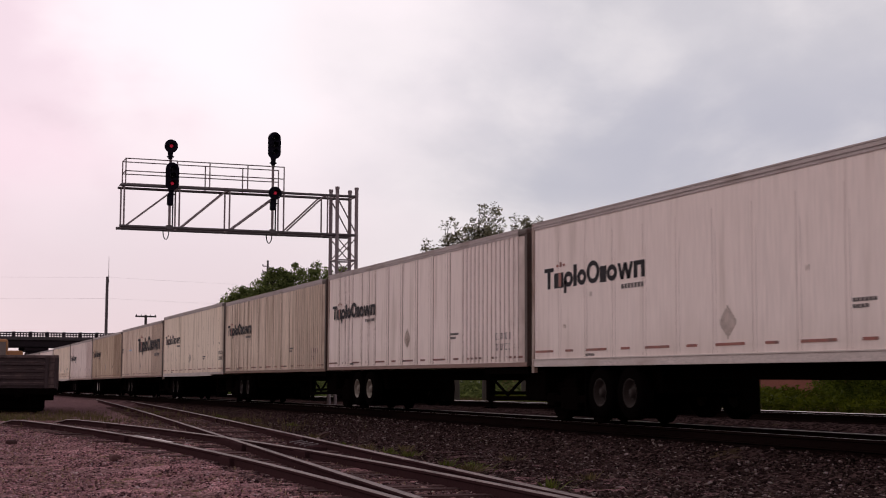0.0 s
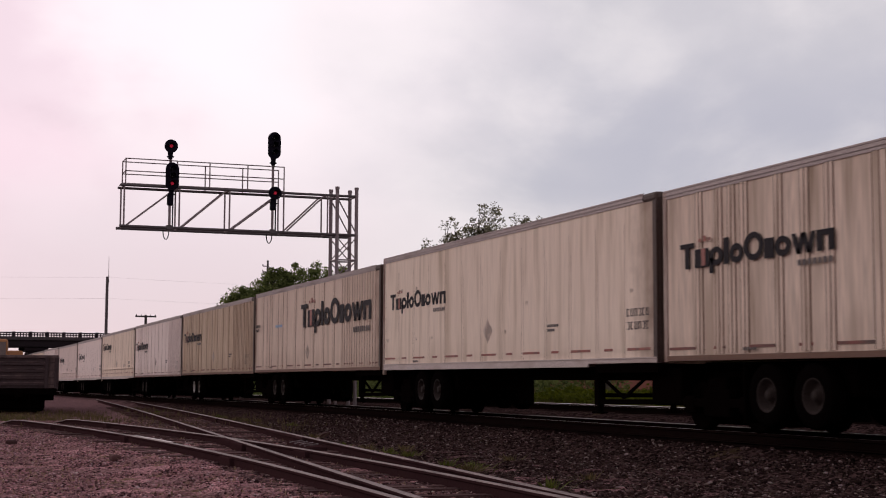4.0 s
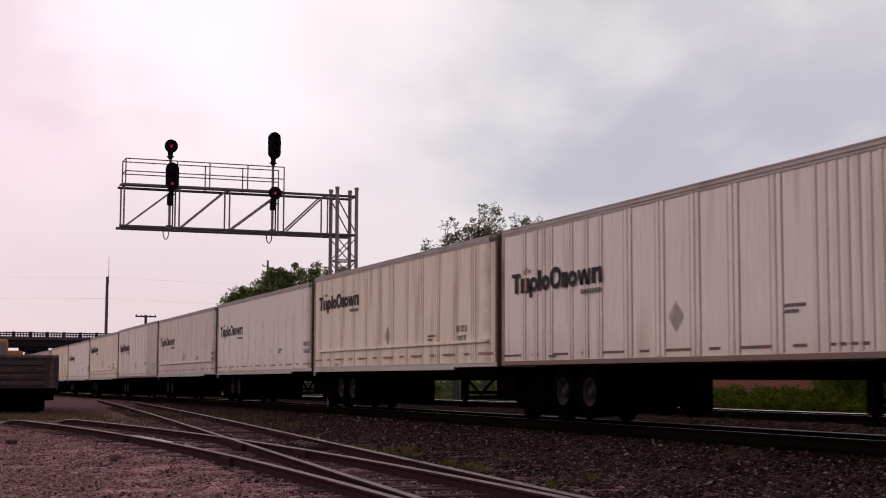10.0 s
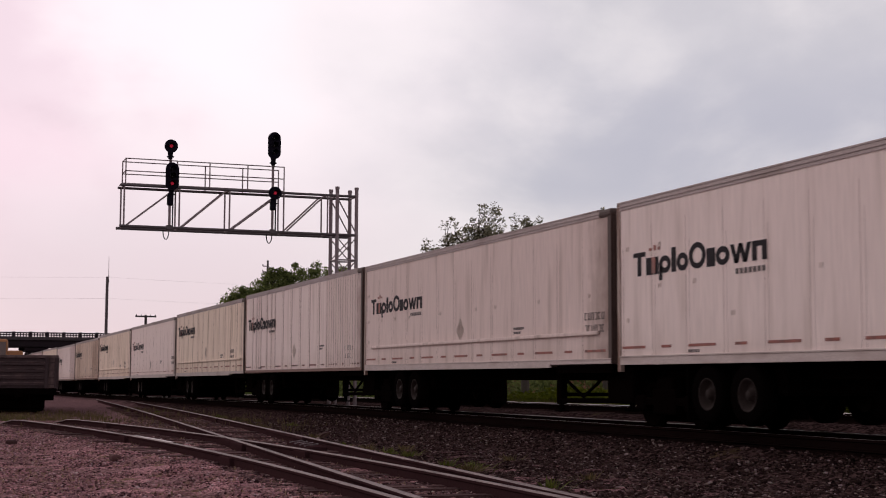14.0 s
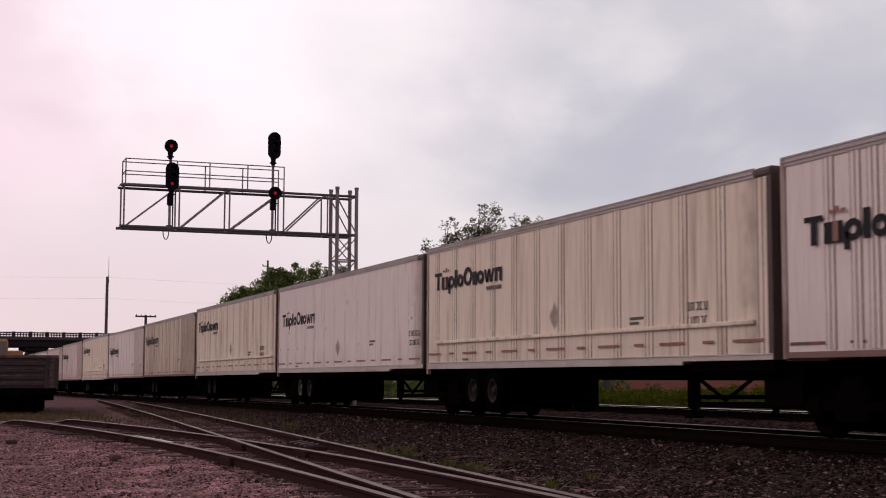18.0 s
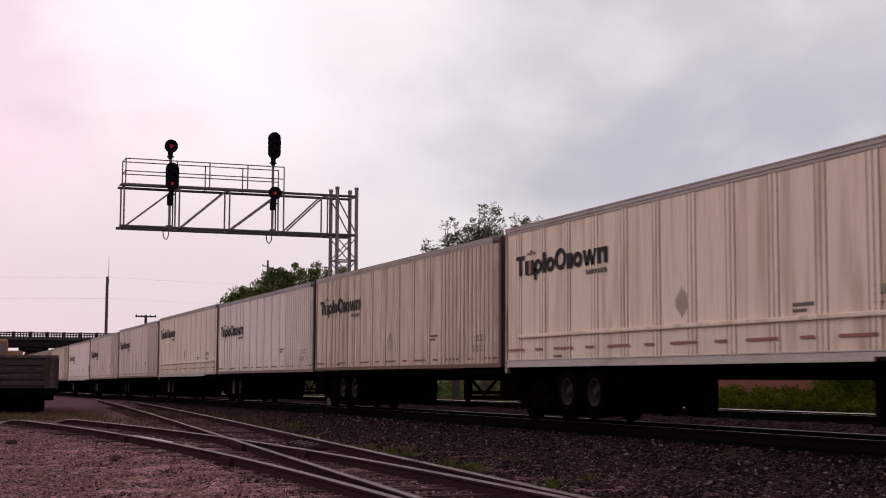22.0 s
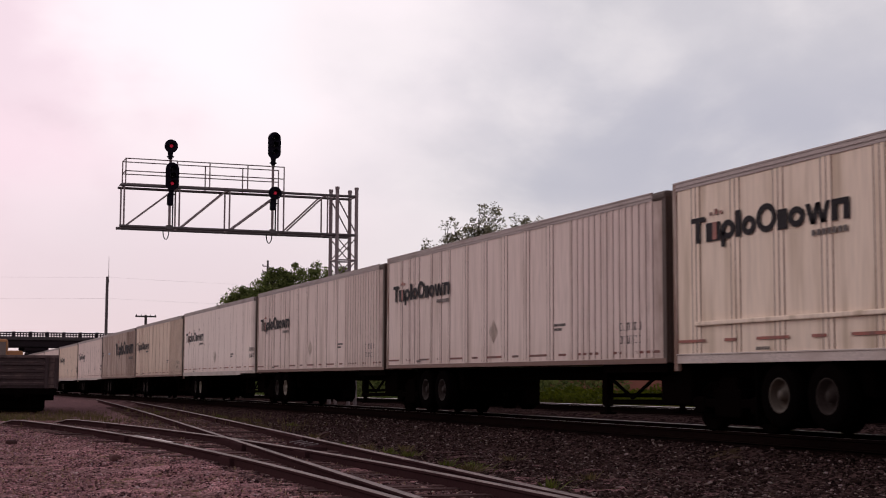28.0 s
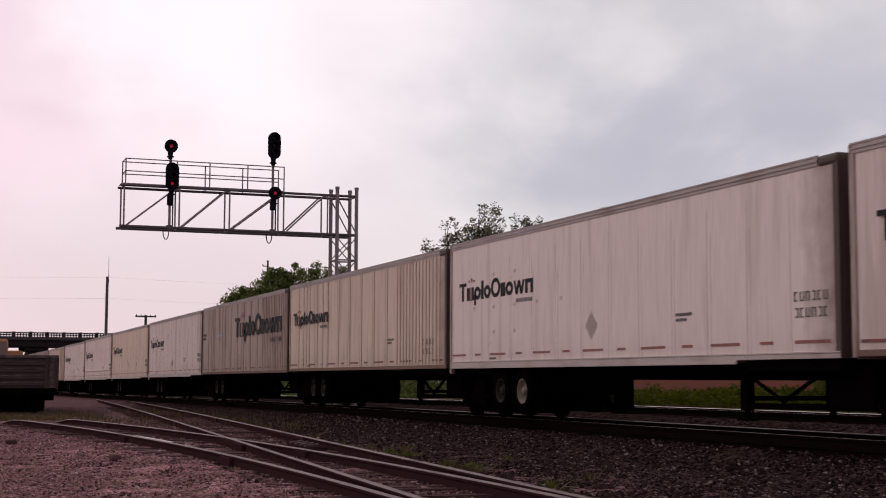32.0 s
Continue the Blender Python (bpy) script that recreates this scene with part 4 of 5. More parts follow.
# style, paint, word mark, rims: from the head of the train seen first to its last trailer seen
CONSIST = [
    ("plate", "white", "small", "dull"), ("rib", "white", "small", "pale"), ("rib", "tan", "small", "dull"), ("plate", "cream", "small", "dull"),
    ("rib", "warm", "big", "dull"), ("rib", "rusty", "small", "bright"), ("rib", "white", "small", "dull"), ("belt", "cream", "small", "dull"),
    ("plate", "white", "small", "dull"), ("belt_plate", "grey", "small", "dull"), ("rib", "white", "small", "dull"), ("belt", "cream", "small", "dull"),
    ("plate", "white", "small", "rust"), ("belt", "cream", "small", "dull"), ("rib", "tan", "small", "dull"), ("rib", "white", "small", "rust"),
    ("belt", "cream", "small", "rust"), ("rib", "grey", "small", "dull"), ("rib", "grey", "small", "both"), ("plate", "white", "small", "both"),
    ("rib", "warm", "small", "dull"), ("rib", "drab", "big", "dull"), ("plate", "grey", "small", "dull"), ("plate", "warm", "small", "dull"),
    ("belt_plate", "grey", "small", "dull"), ("plate", "grey", "small", "dull"), ("rib", "tan", "small", "dull"), ("rib", "drab", "small", "dull"), ("plate", "warm", "small", "dull"),
]
SPECIAL = {0: (4.29, 0.0), 1: (4.29, 0.0), 3: (4.37, 0.04), 4: (4.29,), 6: (4.30, 0.0), 10: (4.34, 0.08), 14: (4.27, 0.22), 12: (4.29, 0.03), 16: (4.37, 0.42), 17: (4.345, 0.25), 18: (4.29, 0.0)}     # roof height, lift of the word mark
TRAILERS = [make_trailer(*kind, k, *SPECIAL.get(k, ())) for k, kind in enumerate(CONSIST)]
BOGIES = [make_bogie()]
BOGIES += [copy_thing(BOGIES[0], Matrix.Identity(4)) for k in CONSIST[1:]]


# ---- signal bridge ----
def signal_bridge():
    Y, Z = 58.3, grade(58.3)
    br = thing("signal_bridge", "grey steel cantilever signal bridge reaching over the tracks", "signal bridge", (16.99, Y, Z - 0.28))

    def p(x, y, z):
        return (x - 16.99, y - Y, z - Z + 0.28)
    d = 0.5
    legs = [(16.71, Y - d), (16.71, Y + d), (17.57, Y + d), (17.57, Y - d)]
    for x, y in legs:
        part("mast_leg", Shape().tube(p(x, y, Z - 0.28), p(x, y, 9.05), 0.082, n=10), M_STEEL, br)
        part("leg_cap", Shape().tube(p(x, y, 9.05), p(x, y, 9.16), 0.098, n=10), M_STEEL, br)
    faces = ((legs[0], legs[3]), (legs[1], legs[2]))
    for (xa, ya), (xb, yb) in faces:
        part("mast_brace", Shape().tube(p(xa, ya, 8.70), p(xb, yb, 7.16), 0.03, n=6), M_STEEL, br)
    top = 6.98
    while top > 2.2:
        low = max(top - 0.93, 0.0)
        for (xa, ya), (xb, yb) in faces:
            part("mast_brace", Shape().tube(p(xa, ya, low), p(xb, yb, top), 0.026, n=6), M_STEEL, br)
            part("mast_brace", Shape().tube(p(xb, yb, low), p(xa, ya, top), 0.026, n=6), M_STEEL, br)
        for (xa, ya), (xb, yb) in faces + ((legs[0], legs[1]), (legs[3], legs[2])):
            part("mast_tie", Shape().tube(p(xa, ya, low - 0.03), p(xb, yb, low - 0.03), 0.036, n=6), M_STEEL, br)
        top = low - 0.06
    for (xa, ya), (xb, yb) in ((legs[0], legs[1]), (legs[3], legs[2])):
        part("mast_tie", Shape().tube(p(xa, ya, 8.77), p(xb, yb, 8.77), 0.036, n=6), M_STEEL, br)
    for y in (Y - d, Y + d):
        part("top_chord", Shape().tube(p(7.58, y, 8.77), p(17.6, y, 8.77), 0.055, n=10), M_STEEL_DARK, br, "dark top chord pipe")
        part("bottom_chord", Shape().tube(p(7.55, y, 7.09), p(17.6, y, 7.09), 0.06, n=10), M_STEEL_DARK, br, "dark bottom chord pipe")
        for k, x in enumerate((7.72, 9.96, 12.05, 14.36, 16.28)):
            part("truss_post", Shape().tube(p(x, y, 7.09), p(x, y, 8.77), 0.036, n=8), M_STEEL, br)
            if k < 4:
                nx = (7.72, 9.96, 12.05, 14.36, 16.28)[k + 1]
                part("truss_diagonal", Shape().tube(p(x + 0.14, y, 7.16), p(nx - 0.14, y, 8.74), 0.036, n=8), M_STEEL, br)
    for x in (7.72, 9.96, 12.05, 14.36, 16.28):
        part("cross_tie", Shape().tube(p(x, Y - d, 8.77), p(x, Y + d, 8.77), 0.035, n=6), M_STEEL, br)
        part("cross_tie", Shape().tube(p(x, Y - d, 7.09), p(x, Y + d, 7.09), 0.035, n=6), M_STEEL, br)
    deck = Shape()
    for k in range(9):
        deck.box(p(7.62, Y - d + 0.10 + k * 0.10, 8.845), p(14.4, Y - d + 0.112 + k * 0.10, 8.875))
    part("walkway_grating", deck, M_STEEL, br, "open steel walkway grating")
    for y in (Y - d, Y + d):
        for z in (9.36, 9.87):
            part("handrail", Shape().tube(p(7.76, y, z), p(14.36, y, z), 0.024, n=6), M_STEEL, br)
        for x in (7.76, 9.85, 11.2, 12.8, 14.36):
            part("handrail_post", Shape().tube(p(x, y, 8.8), p(x, y, 9.89), 0.027, n=6), M_STEEL, br)
    for z in (9.36, 9.87):
        part("end_rail", Shape().tube(p(7.76, Y - d, z), p(7.76, Y + d, z), 0.024, n=6), M_STEEL, br)

    # Signal heads face the viewer.
    def head(x, z, tall, lit, y):
        s = Shape()
        r = 0.275
        n = 32
        ring = []
        for k in range(n):
            a = 2 * math.pi * k / n
            ring.append((r * math.cos(a), r * math.sin(a) + (tall / 2 if math.sin(a) > 0 else -tall / 2)))
        pts = [(x + u, y, z + w) for u, w in ring] + [(x + u, y + 0.05, z + w) for u, w in ring]
        s.add([p(*q) for q in pts], [tuple(range(n)), tuple(range(2 * n - 1, n - 1, -1))] + [(k, (k + 1) % n, n + (k + 1) % n, n + k) for k in range(n)])
        hd = part("signal_head", s, M_SIGNAL, br, "black signal head with %s red light" % ("a lit" if lit else "no"))
        part("case", Shape().box(p(x - 0.14, y + 0.05, z - tall / 2 - 0.18), p(x + 0.14, y + 0.32, z + tall / 2 + 0.18), 0.04), M_SIGNAL, hd)
        part("collar", Shape().tube(p(x, y + 0.2, z - tall / 2 - 0.52), p(x, y + 0.2, z - tall / 2 - 0.2), 0.085, 0.12, n=12).tube(p(x, y + 0.2, z - tall / 2 - 0.44), p(x, y + 0.2, z - tall / 2 - 0.40), 0.15, n=12), M_SIGNAL, hd)
        zs = (z,) if tall < 0.1 else (z + tall / 2, z, z - tall / 2)
        for zz in zs:
            hood = Shape()
            m = 14
            q = []
            for depth in (0.0, -0.24):
                for k in range(m + 1):
                    a = math.radians(-20 + 220 * k / m)
                    q.append(p(x + 0.125 * math.cos(a), y + depth, zz + 0.125 * math.sin(a)))
            hood.add(q, [(k, k + 1, m + 2 + k, m + 1 + k) for k in range(m)], True)
            part("hood", hood, M_SIGNAL, hd)
            on = lit and zz == zs[-1]
            part("lens", Shape().lathe([(0.0, -0.03), (0.05, -0.025), (0.07, 0.0)], p(x, y - 0.005, zz), "Y", 16), M_RED_LIT if on else M_LENS, hd, "lit red lens" if on else "")
    ym = Y - d - 0.10
    for x, lowz, topz, heads in ((9.58, 6.95, 10.3, ((9.55, 10.45, 0.0, True), (9.62, 9.20, 0.60, True))), (13.9, 6.95, 10.35, ((13.88, 10.74, 0.60, False), (13.94, 8.72, 0.0, True)))):
        part("signal_pole", Shape().tube(p(x, ym + 0.2, lowz), p(x, ym + 0.2, topz), 0.055, n=10), M_STEEL, br)
        part("junction_base", Shape().box(p(x - 0.11, ym, 8.02), p(x + 0.13, ym + 0.3, 8.50), 0.05), M_SIGNAL, br)
        part("conduit", Shape().tube(p(x + 0.13, ym + 0.2, 7.1), p(x + 0.13, ym + 0.2, 8.1), 0.03, n=8), M_SIGNAL, br)
        part("pole_clamp", Shape().box(p(x - 0.13, ym + 0.02, 7.0), p(x + 0.13, ym + 0.3, 7.2), 0.02), M_STEEL_DARK, br)
        loop = Shape()
        prev = None
        for k in range(15):
            a = math.pi * k / 14
            q = p(x - 0.13 - 0.12 * math.cos(a), ym + 0.2, 6.98 - 0.36 * math.sin(a))
            if prev:
                loop.tube(prev, q, 0.022, n=6)
            prev = q
        part("cable_loop", loop, M_SIGNAL, br, "black hanging cable loop")
        for hx, hz, tall, lit in heads:
            head(hx, hz, tall, lit, ym - 0.1)
    part("footing", Shape().box(p(16.1, Y - 0.9, Z - 0.9), p(17.9, Y + 0.9, Z - 0.44), 0.05), M_CONCRETE, br, "concrete footing")


signal_bridge()


# ---- road overpass ----
def overpass():
    Y, Z = 185.0, grade(185.0) - 0.47
    ov = thing("road_overpass", "dark steel-girder road overpass with a balustrade crossing the tracks", "overpass", (0, Y, Z))
    z = -Z
    part("deck", Shape().box((-60, 0, 5.95 + z), (75, 9, 6.25 + z), 0.03), M_CONCRETE, ov, "stained concrete deck")
    for y in (0.4, 3.0, 5.6, 8.2):
        part("girder", Shape().box((-60, y - 0.06, 5.15 + z), (75, y + 0.06, 5.95 + z)).box((-60, y - 0.22, 5.12 + z), (75, y + 0.22, 5.18 + z)), M_GIRDER, ov, "dark steel girder")
    for y in (0.05, 8.7):
        part("parapet_curb", Shape().box((-60, y, 6.25 + z), (75, y + 0.3, 6.38 + z), 0.02), M_CONCRETE, ov)
        part("top_rail", Shape().box((-60, y, 6.80 + z), (75, y + 0.28, 6.95 + z), 0.02), M_GIRDER, ov)
    post = Shape().box((-0.16, 0.03, 6.38 + z), (0.16, 0.30, 7.02 + z), 0.02).mesh("parapet_post", M_GIRDER)
    baluster = Shape().box((-0.07, 0.08, 6.38 + z), (0.07, 0.22, 6.80 + z)).mesh("baluster", M_GIRDER)
    for k in range(60):
        part("parapet_post", post, None, ov, at=(-50 + 2.05 * k, 0, 0))
    for k in range(130):
        part("baluster", baluster, None, ov, at=(-4 + 0.34 * k, 0, 0))
    rest = Shape()
    for k in range(300):
        if not -4.1 < -56 + 0.42 * k < 40.3:
            rest.box((-56.07 + 0.42 * k, 0.08, 6.38 + z), (-55.93 + 0.42 * k, 0.22, 6.80 + z))
    tagged(part("far_balusters", rest, M_GIRDER, ov), kind="stuff")
    for x in (-12.5, 0.9, 14.4, 28.6, 42.4):
        part("pier_cap", Shape().box((x - 1.45, 0.6, 4.55 + z), (x + 1.45, 8.4, 5.12 + z), 0.25), M_GIRDER, ov, "heavy dark pier cap")
        part("pier", Shape().box((x - 1.05, 1.2, -0.3), (x + 1.05, 7.8, 4.55 + z), 0.2), M_GIRDER, ov, "square dark pier")


overpass()


# ---- gondola and machine ----
def gondola():
    gz = -0.53
    g = thing("gondola_wagon", "rusty dark open gondola wagon standing on a weedy yard track", "gondola wagon", pose(3.98, 60.0, gz, 0, 0, -4))
    part("end_wall", Shape().box((-1.5, 0.0, 1.05), (1.5, 0.08, 2.36), 0.01), M_GONDOLA, g)
    for z in (1.15, 1.42, 1.70, 1.98):
        part("end_rib", Shape().box((-1.42, -0.07, z), (1.05, 0.0, z + 0.14), 0.02), M_GONDOLA, g)
        # Paler top edge: the rib's highlight is put into its colour.
        part("rib_edge", Shape().box((-1.40, -0.085, z + 0.115), (1.03, -0.02, z + 0.15), 0.012), M_GONDOLA_PALE, g)
    part("corner_plate", Shape().box((1.10, -0.03, 1.06), (1.44, 0.0, 2.28), 0.01), M_GONDOLA_PALE, g, "dusty worn corner plate")
    part("brake_rigging", Shape().box((-1.15, 0.55, 0.08), (1.05, 0.95, 0.80), 0.28), M_BLACK, g)
    part("air_hose", Shape().tube((0.42, -0.4, 0.80), (0.46, -0.5, 0.40), 0.03).tube((0.46, -0.5, 0.40), (0.30, -0.55, 0.30), 0.03), M_BLACK, g)
    part("end_cap", Shape().box((-1.54, -0.09, 2.28), (1.54, 0.14, 2.40), 0.02), M_GONDOLA_PALE, g)
    for x in (-1.46, 1.08, 1.46):
        part("corner_post", Shape().box((x - 0.07, -0.10, 0.95), (x + 0.07, 0.05, 2.31), 0.02), M_GONDOLA, g)
    for x in (-1.5, 1.42):
        part("side_wall", Shape().box((x, 0.0, 1.05), (x + 0.08, 15.8, 2.36), 0.01), M_GONDOLA, g)
        part("top_chord", Shape().box((x - 0.05, 0.0, 2.28), (x + 0.13, 15.8, 2.38), 0.02), M_GONDOLA, g)
        for k in range(14):
            part("side_stake", Shape().box((x - 0.07 if x < 0 else x + 0.08, 0.4 + 1.15 * k, 1.0), (x if x < 0 else x + 0.15, 0.55 + 1.15 * k, 2.31), 0.01), M_GONDOLA, g)
    part("end_wall", Shape().box((-1.5, 15.72, 1.05), (1.5, 15.8, 2.36), 0.01), M_GONDOLA, g)
    part("floor", Shape().box((-1.45, 0.05, 0.98), (1.45, 15.75, 1.08), 0.01), M_GONDOLA, g)
    part("end_sill", Shape().box((-1.5, -0.12, 0.78), (1.5, 0.12, 1.05), 0.02), M_BLACK, g)
    part("coupler", Shape().box((-0.16, -0.85, 0.68), (0.16, 0.1, 0.98), 0.04), M_BLACK, g)
    part("underframe", Shape().box((-1.4, 0.5, 0.55), (1.4, 15.3, 0.98), 0.03), M_BLACK, g)
    part("centre_sill", Shape().box((-0.3, 0.0, 0.62), (0.3, 15.8, 0.98), 0.02), M_BLACK, g)
    for k in range(4):
        part("grab_iron", Shape().tube((1.14, -0.14, 1.2 + 0.3 * k), (1.40, -0.14, 1.2 + 0.3 * k), 0.014, n=6), M_GONDOLA, g)
    for y in (1.9, 13.9):
        bg = part("bogie", Shape().box((-1.05, y - 1.1, 0.38), (-0.9, y + 1.1, 0.58), 0.03).box((0.9, y - 1.1, 0.38), (1.05, y + 1.1, 0.58), 0.03).box((-1.0, y - 0.25, 0.45), (1.0, y + 0.25, 0.8), 0.04), M_BLACK, g)
        part("brake_beam", Shape().box((-0.95, y - 1.42, 0.22), (0.95, y - 1.28, 0.60), 0.05), M_BLACK, g)
        for a in (-0.88, 0.88):
            for x in (-0.7525, 0.7525):
                part("wheel", Shape().lathe([(0, -0.06), (0.3, -0.03), (0.419, -0.06), (0.419, 0.06), (0.3, 0.03), (0, 0.06)], (x, y + a, 0.419), "X", 24), M_BLACK, bg)


gondola()


def yard_track():
    # The rails under the gondola, sunk in weeds.
    return track("track_yard", "weed-grown yard track under a standing gondola wagon", lambda y: 3.98 + 0.07 * (y - 60), lambda y: -0.53, 54.5, 90, (55, 62), 3.0, M_RAILHEAD_OLD, 5)


yard_track()


def excavator():
    e = thing("excavator", "faded yellow excavator parked behind a gondola wagon", "excavator", pose(4.35, 80.5, bed(4.35, 80.5), 0, 0, -3))
    for x in (-1.2, 1.2):
        part("crawler", Shape().box((x - 0.3, -1.9, 0), (x + 0.3, 1.9, 0.8), 0.3), M_BLACK, e)
    part("turntable", Shape().tube((0, 0, 0.6), (0, 0, 1.1), 0.75, n=20), M_BLACK, e)
    part("house", Shape().box((-1.5, -1.6, 1.05), (1.15, 2.1, 3.05), 0.12), M_YELLOW, e, "faded yellow engine house")
    cab = part("cab", Shape().box((-0.75, -1.75, 1.1), (0.35, 0.2, 3.66), 0.12), M_YELLOW, e)
    part("windscreen", Shape().box((-0.65, -1.78, 2.75), (0.25, -1.74, 3.5), 0.01), M_CABGLASS, cab)
    part("side_window", Shape().box((0.34, -1.5, 3.12), (0.38, 0.0, 3.5), 0.01), M_CABGLASS, cab)
    part("counterweight", Shape().box((-1.4, 2.0, 1.1), (1.8, 2.7, 2.4), 0.2), M_YELLOW, e)
    part("boom", Shape().beam((-2.0, -1.4, 1.6), (-5.4, -1.6, 3.4), 0.45, 0.6), M_YELLOW, e)
    part("pipe_guard", Shape().box((0.9, -1.5, 3.06), (1.2, -0.9, 3.2), 0.05), M_BLACK, e)


excavator()


# ---- poles and wires ----
def poles():
    a = thing("antenna_pole", "tall dark pole with a thin whip antenna on top", "pole", (16.66, 135.0, bed(16.66, 135.0)))
    h = 10.6 - bed(16.66, 135.0)
    part("shaft", Shape().tube((0, 0, 0), (0, 0, h), 0.16, 0.13, n=10), M_STEEL_DARK, a)
    part("whip", Shape().tube((0.12, 0, h - 0.6), (0.10, 0, h + 1.9), 0.035, 0.02, n=6), M_STEEL, a)
    part("bracket", Shape().box((-0.05, -0.05, h - 0.5), (0.17, 0.05, h - 0.35)), M_STEEL_DARK, a)
    for x, y, top, arms, name in ((19.57, 130.0, 6.85, 1, "weathered wooden pole with a short crossarm"), (26.10, 110.0, 10.45, 2, "slim weathered utility pole among trees")):
        b = bed(x, y)
        u = thing("utility_pole", name, "utility pole", (x, y, b))
        part("shaft", Shape().tube((0, 0, 0), (0, 0, top - b), 0.15 if arms == 1 else 0.12, 0.12 if arms == 1 else 0.08, n=10), M_WOODPOLE, u)
        if arms == 1:
            part("crossarm", Shape().box((-0.95, -0.06, top - b - 0.22), (0.95, 0.06, top - b - 0.08)), M_WOODPOLE, u)
            for k in (-0.85, -0.4, 0.4, 0.85):
                part("insulator", Shape().tube((k, 0, top - b - 0.08), (k, 0, top - b + 0.04), 0.05, 0.03), M_GLASS, u)
        else:
            for z in (0.5, 0.95):
                part("bracket", Shape().box((-0.42, -0.04, top - b - z), (0.06, 0.04, top - b - z + 0.08)), M_STEEL, u)
                part("insulator", Shape().tube((-0.4, 0, top - b - z + 0.08), (-0.4, 0, top - b - z + 0.2), 0.045, 0.03), M_CONCRETE, u)
    for z, sag in ((10.55, 0.5), (8.55, 0.45)):
        w = Shape()
        pts = [Vector((x, 0, z - bed(16.66, 135.0) - sag * (1 - ((x - 30) / 30 if x > 0 else (x + 30) / 30) ** 2))) for x in range(-60, 61, 6)]
        for p0, p1 in zip(pts, pts[1:]):
            w.tube(p0, p1, 0.005, n=5)
        part("wire", w, M_WIRE, a, "thin grey overhead wire")


poles()


# ---- trees and weeds ----
def leaf_quads(rng, centres, count, size, spread, flat=0.8):
    v, f = [], []
    for _ in range(count):
        c, r = rng.choice(centres)
        d = Vector((rng.gauss(0, 1), rng.gauss(0, 1), rng.gauss(0, flat)))
        d = d.normalized() * (rng.random() ** 0.45) * r * spread
        p = c + d
        a = Vector((rng.uniform(-1, 1), rng.uniform(-1, 1), rng.uniform(-0.6, 0.6))).normalized()
        b = a.cross(Vector((rng.uniform(-1, 1), rng.uniform(-1, 1), rng.uniform(-1, 1)))).normalized()
        s = size * rng.uniform(0.6, 1.3)
        k = len(v)
        v += [p - a * s, p + b * s * 0.45, p + a * s, p - b * s * 0.45]
        f.append((k, k + 1, k + 2, k + 3))
    return v, f


def dome_tree(x, y, top, radius, depth, mat, seed, clumps, leaves, clump, label, leaf, shell=0.45):
    """A tree whose limbs end in leaf clumps under a dome: radius across, depth from the top down to the crown's waist."""
    rng = random.Random(seed)
    base = bed(x, y)
    tr = thing("tree", label, "tree", (x, y, base), group="trees beyond the tracks")
    h = top - base
    waist = h - depth
    wood = Shape()
    fork = Vector((rng.uniform(-0.2, 0.2), rng.uniform(-0.2, 0.2), max(1.2, waist * 0.55)))
    wood.tube((0, 0, -0.2), fork, h * 0.022, h * 0.016, n=9)
    mains = []
    for k in range(9):
        az = 2 * math.pi * (k + rng.uniform(-0.3, 0.3)) / 9
        e = Vector((math.cos(az) * radius * rng.uniform(0.25, 0.6), math.sin(az) * radius * rng.uniform(0.25, 0.6), waist + depth * rng.uniform(-0.1, 0.45)))
        mid = fork.lerp(e, 0.5) + Vector((rng.gauss(0, 0.15), rng.gauss(0, 0.15), 0.15))
        wood.tube(fork, mid, h * 0.010, h * 0.0075, n=6).tube(mid, e, h * 0.0075, h * 0.005, n=6)
        mains.append(e)
    centres = []
    for _ in range(clumps):
        az, u = rng.uniform(0, 2 * math.pi), rng.uniform(-0.45, 1.0)
        r = rng.uniform(shell, 1.0) * (1 + 0.22 * noise.noise((math.cos(az) * 2 + seed, math.sin(az) * 2, u * 2.5)))
        s = math.sqrt(1 - u * u)
        c = Vector((math.cos(az) * s * radius * r, math.sin(az) * s * radius * r, waist + u * r * (depth - clump * 0.6)))
        q = min(mains, key=lambda m: (m - c).length)
        mid = q.lerp(c, 0.55) + Vector((rng.gauss(0, 0.1), rng.gauss(0, 0.1), rng.gauss(0.05, 0.08)))
        wood.tube(q, mid, h * 0.0026, h * 0.0017, n=5).tube(mid, c, h * 0.0017, h * 0.0007, n=5)
        centres.append((c, clump * rng.uniform(0.6, 1.25)))
    part("trunk", wood, M_BARK, tr)
    v, f = leaf_quads(rng, centres, leaves, leaf, 1.0)
    me = bpy.data.meshes.new("crown")
    me.from_pydata([tuple(p) for p in v], [], f)
    me.materials.append(mat)
    me.update()
    part("crown", me, None, tr)
    return tr


AIRY, THIN, FULL = "airy olive-green tree with open, gappy crown", "thin olive-green tree with sparse leaves", "full dark-green broadleaf tree"
for x, y, top, radius, depth, seed, clumps, leaves in ((24.5, 60.0, 9.3, 1.35, 3.2, 11, 300, 12500), (23.25, 60.6, 8.75, 1.25, 2.8, 12, 150, 5200), (21.9, 61.0, 7.5, 0.9, 1.6, 23, 50, 1800), (26.75, 60.6, 9.4, 1.0, 2.6, 13, 100, 4400), (30.7, 60.0, 9.45, 1.0, 1.6, 14, 30, 1500)):
    dome_tree(x, y, top, radius, depth, M_LEAF_GREY, seed, clumps, leaves, 0.27, AIRY if seed == 11 else THIN, 0.07, 0.12)
